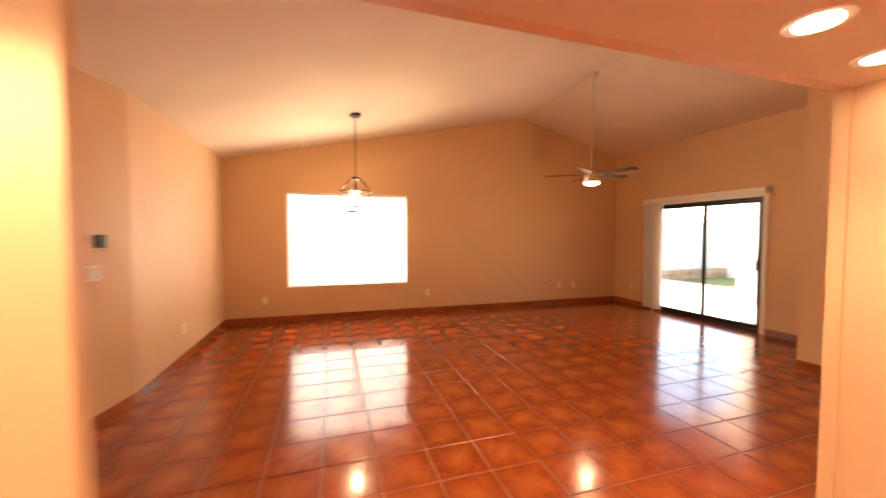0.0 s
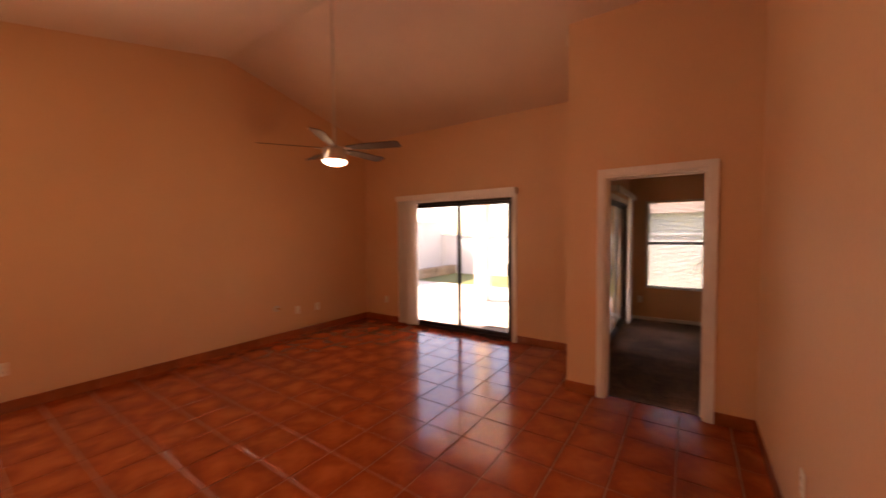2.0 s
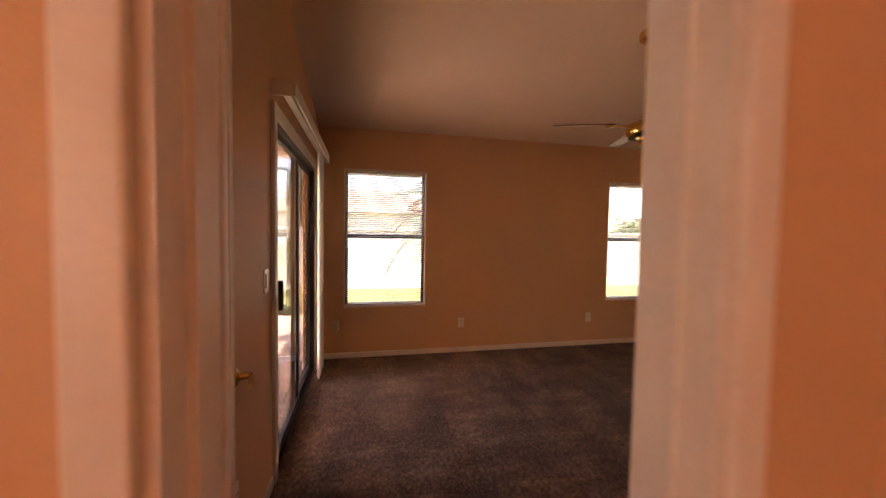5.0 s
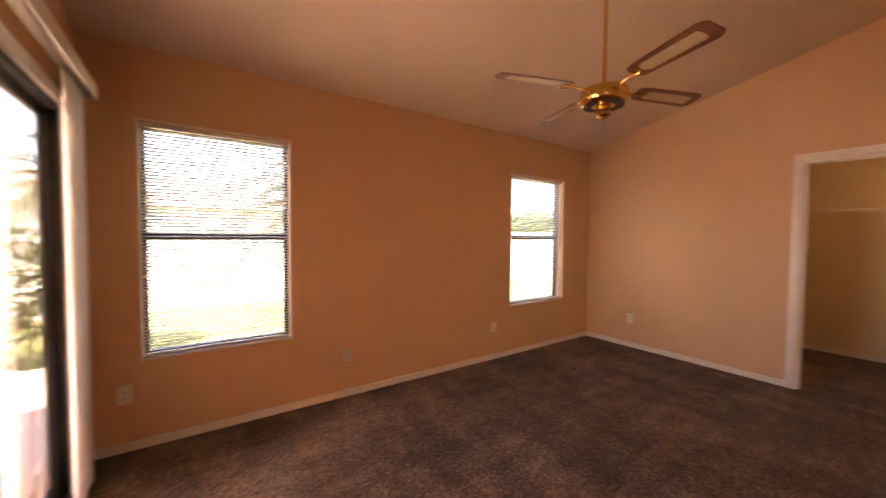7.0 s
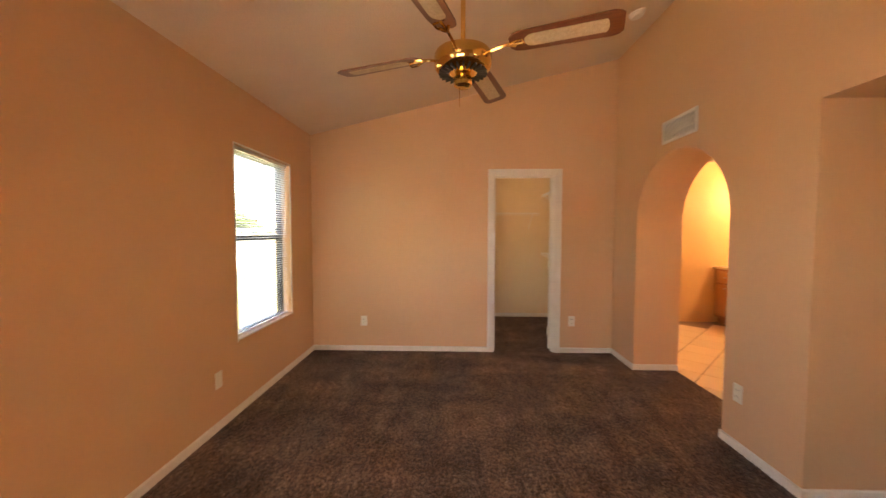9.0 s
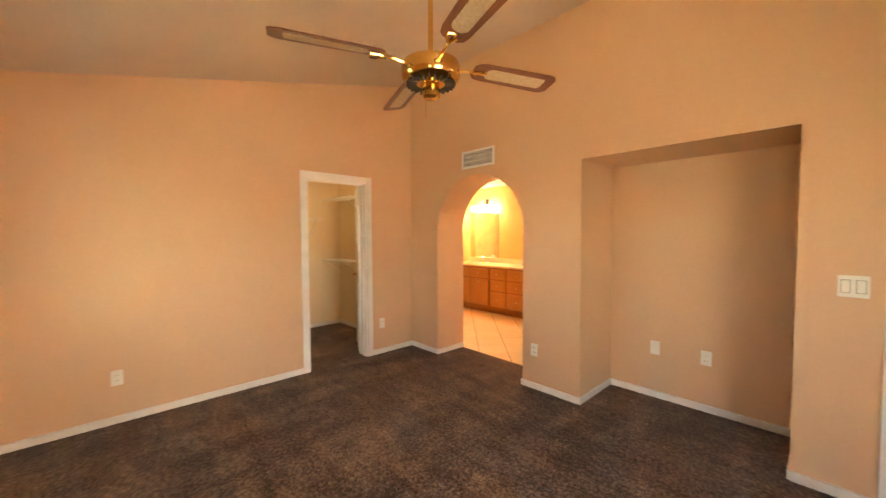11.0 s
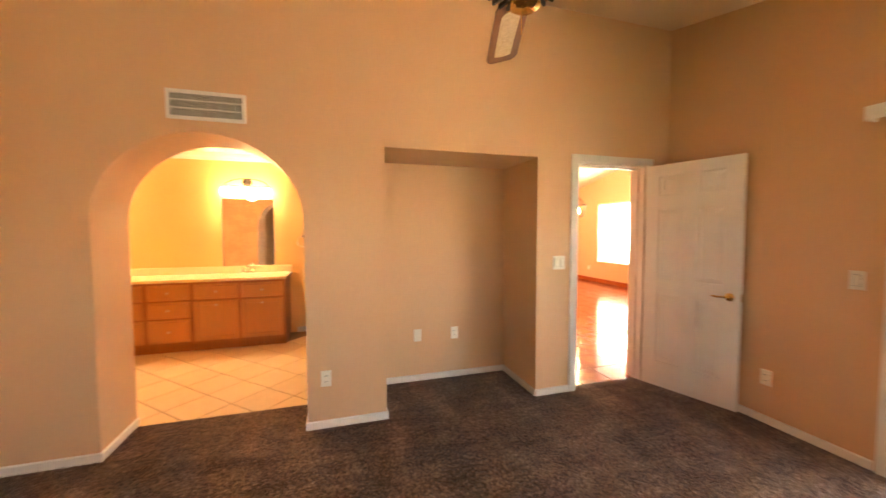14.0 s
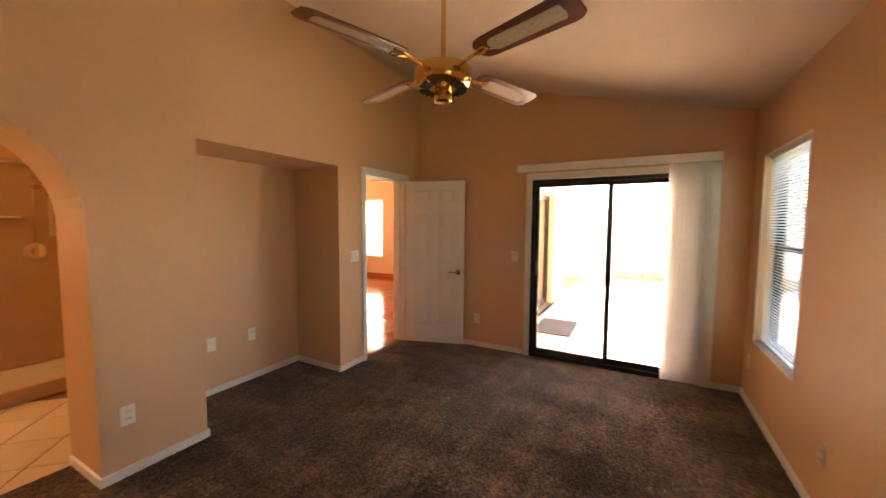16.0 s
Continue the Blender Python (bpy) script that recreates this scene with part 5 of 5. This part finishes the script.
for row in range(2):
    y = 3.0
    while y < 11.0:
        w = rs.uniform(0.3, 0.5)
        bm = soft_box(0, 0, 0, 0.30, w - 0.015, 0.17, 0.03, 2)
        for v in bm.verts:
            v.co += Vector((rs.uniform(-0.012, 0.012), rs.uniform(-0.012, 0.012), rs.uniform(-0.008, 0.008)))
        part("stone", bm, M_STONE, ledge, at=pose(-7.55 + rs.uniform(-0.02, 0.02), y, -0.15 + 0.175 * row))
        y += w
bm = soft_box(-1.85, 2.25, -0.05, -1.0, 2.80, -0.035, 0.005, 1)
solid("door_mat", bm, M_MAT, "dark grey ribbed door mat on the patio", "door mat")


def leaf_clump(name, label, category, x, y, z, rx, ry, rz, n, size, seed, material):
    r = random.Random(seed)
    t = thing(name, label, category, pose(x, y, z))
    bm = bmesh.new()
    for k in range(5):
        a = r.uniform(0, 6.28)
        tube(bm, [(0.03 * math.cos(a), 0.03 * math.sin(a), -0.1), (rx * 0.3 * math.cos(a), ry * 0.3 * math.sin(a), rz * 0.8), (rx * 0.6 * math.cos(a), ry * 0.6 * math.sin(a), rz * 1.5)], 0.018, 6)
    part("trunk", bm, M_BARK, t)
    verts, faces = [], []
    for i in range(n):
        d = Vector((r.gauss(0, 1), r.gauss(0, 1), r.gauss(0, 1))).normalized() * (r.uniform(0.35, 1.0) ** 0.5) * (1 + 0.25 * noise.noise((i * 0.02, seed, 0)))
        c = Vector((d.x * rx, d.y * ry, rz + d.z * rz))
        if c.z < 0.02:
            continue
        a, b = Vector((r.gauss(0, 1), r.gauss(0, 1), r.gauss(0, 0.6))).normalized(), Vector((r.gauss(0, 1), r.gauss(0, 1), r.gauss(0, 1)))
        b = a.cross(b).normalized()
        s = size * r.uniform(0.6, 1.3)
        k = len(verts)
        verts += [c - a * s, c + b * s * 0.35, c + a * s, c - b * s * 0.35]
        faces.append((k, k + 1, k + 2, k + 3))
    me = bpy.data.meshes.new("foliage")
    me.from_pydata(verts, [], faces)
    me.materials.append(material)
    ob = new("foliage", me)
    ob.parent = t
    return t


leaf_clump("shrub", "leafy green shrub by the garden wall", "shrub", -1.2, 7.5, -0.15, 0.65, 0.65, 0.85, 2000, 0.06, 3, M_LEAF)
leaf_clump("shrub", "leafy green shrub beyond the garden wall", "shrub", 13.2, 11.7, -0.15, 4.6, 0.9, 1.25, 7000, 0.13, 5, M_LEAF)


def palm(x, y, h, seed, label):
    r = random.Random(seed)
    t = thing("palm_tree", label, "palm tree", pose(x, y, -0.16))
    prof = [(0.0, 0.0)] + [(0.20 - 0.05 * i / 12 + 0.012 * (i % 2), h * i / 12) for i in range(13)] + [(0.0, h)]
    part("trunk", lathe(prof, 14), M_BARK, t)
    for k in range(52):
        az, el = r.uniform(0, 6.28), r.uniform(-0.2, 1.2)
        L = r.uniform(1.8, 2.7)
        verts, faces, spine = [], [], []
        for i in range(15):
            s = i / 14
            rr = L * s * math.cos(el) * (1 - 0.15 * s)
            spine.append(Vector((math.cos(az) * rr, math.sin(az) * rr, h + L * s * math.sin(el) - 1.1 * s * s * L * 0.6)))
        side = Vector((-math.sin(az), math.cos(az), 0))
        for i in range(14):
            for j in range(3):
                p = spine[i].lerp(spine[i + 1], j / 3)
                d = (spine[i + 1] - spine[i]).normalized()
                for sg in (-1, 1):
                    ll = 0.42 * (1 - 0.6 * (i / 14)) * r.uniform(0.8, 1.1)
                    tip = p + (side * sg * 0.8 + d * 0.7 + Vector((0, 0, -0.35))) * ll
                    k0 = len(verts)
                    verts += [p - d * 0.012, p + d * 0.016, tip]
                    faces.append((k0, k0 + 1, k0 + 2))
        for i in range(14):
            k0 = len(verts)
            verts += [spine[i] + side * 0.014, spine[i] - side * 0.014, spine[i + 1] - side * 0.010, spine[i + 1] + side * 0.010]
            faces.append((k0, k0 + 1, k0 + 2, k0 + 3))
        me = bpy.data.meshes.new("frond")
        me.from_pydata(verts, [], faces)
        me.materials.append(M_PALM)
        ob = new("frond", me)
        ob.parent = t
    return t


palm(2.5, 8.1, 1.95, 2, "date palm with arching fronds beyond the window")
palm(-1.4, 12.6, 2.6, 6, "taller date palm near the garden wall")
hs = thing("neighbor_house", "pale stucco house with a clay tile roof beyond the wall", "house", pose(-2, 27, -0.16))
part("wall", soft_box(-8, 0, 0, 9, 8, 3.0, 0.02, 1), M_STUCCO, hs)
bm = bmesh.new()
a = [bm.verts.new(c) for c in ((-8.6, -0.6, 2.95), (9.6, -0.6, 2.95), (9.6, 8.6, 2.95), (-8.6, 8.6, 2.95), (-4, 4, 5.0), (5, 4, 5.0))]
for f in ((0, 1, 5, 4), (1, 2, 5), (2, 3, 4, 5), (3, 0, 4), (3, 2, 1, 0)):
    bm.faces.new([a[i] for i in f])
part("roof", bm, M_ROOF, hs)

# ---- floor tiles ----


def tile_at(me, parent, x, y, rz=0.0):
    o = new("floor_tile", me)
    o.parent = parent
    o.matrix_local = pose(x, y, 0, 0, 0, rz)
    return o


PITCH, GAP = 0.337, 0.007
tile_rng = random.Random(9)


def tile_mesh(w, d, t, material, r=0.0025):
    return mesh_of("floor_tile", soft_box(0, 0, -0.02, w, d, t, r, 1), material)


full = tile_mesh(PITCH - GAP, PITCH - GAP, 0.0, M_TILE)
rest = bmesh.new()
X0, Y0 = -0.07 - 12 * PITCH, 1.60 - 23 * PITCH
for i in range(28):
    for j in range(-8, 26):
        x, y = X0 + i * PITCH + GAP / 2, Y0 + j * PITCH + GAP / 2
        xa, xb, ya, yb = max(x, LX0), x + PITCH - GAP, y, min(y + PITCH - GAP, LY1)
        if x > PERP - 0.05:
            yb = min(yb, -1.63 if x < 1.85 else -1.885)
            xb = min(xb, 5.19)
            if ya < -6.38:
                continue
        elif x + PITCH > PERP and not (OPEN[0] - 0.1 < y < OPEN[1]):
            xb = min(xb, PERP)
        if x > 0.02 or (xb > 0.0 and yb > 0.93):
            if x > -0.01:
                yb = min(yb, 0.915)
            elif ya > 0.84:
                xb = min(xb, 0.0)
        if ya < LY0 and x < -0.4:
            if yb < LY0 - 0.02:
                continue
        if ya < -9.15 or xb - xa < 0.015 or yb - ya < 0.015:
            continue
        whole = xb - xa > PITCH - GAP - 0.001 and yb - ya > PITCH - GAP - 0.001
        if x < PERP and y > -4.35:
            me = full if whole else tile_mesh(xb - xa, yb - ya, 0.0, M_TILE)
            o = tile_at(me, living_floor, xa, ya)
            o.location.z = tile_rng.uniform(-0.0006, 0.0006)
        else:
            box(rest, xa, ya, -0.02, xb, yb, 0.0)
ob = new("far_floor_tiles", mesh_of("far_floor_tiles", rest, M_TILE))
ob.parent = living_floor
tagged(ob, kind="stuff")

BP = 0.345
bt = tile_mesh(BP - 0.008, BP - 0.008, 0.0, M_BTILE, 0.003)
for i in range(-12, 22):
    for j in range(-16, 16):
        c = pose(0, 0, 0, 0, 0, 45) @ Vector((i * BP, j * BP, 0))
        cx, cy = c.x + 3.5, c.y - 0.6
        if 3.2 < cx < 6.3 and VY - 0.45 < cy < 0.60 or 2.5 < cx <= 3.2 and -0.62 < cy < 0.12:
            tile_at(bt, bath_floor, cx, cy, 45)
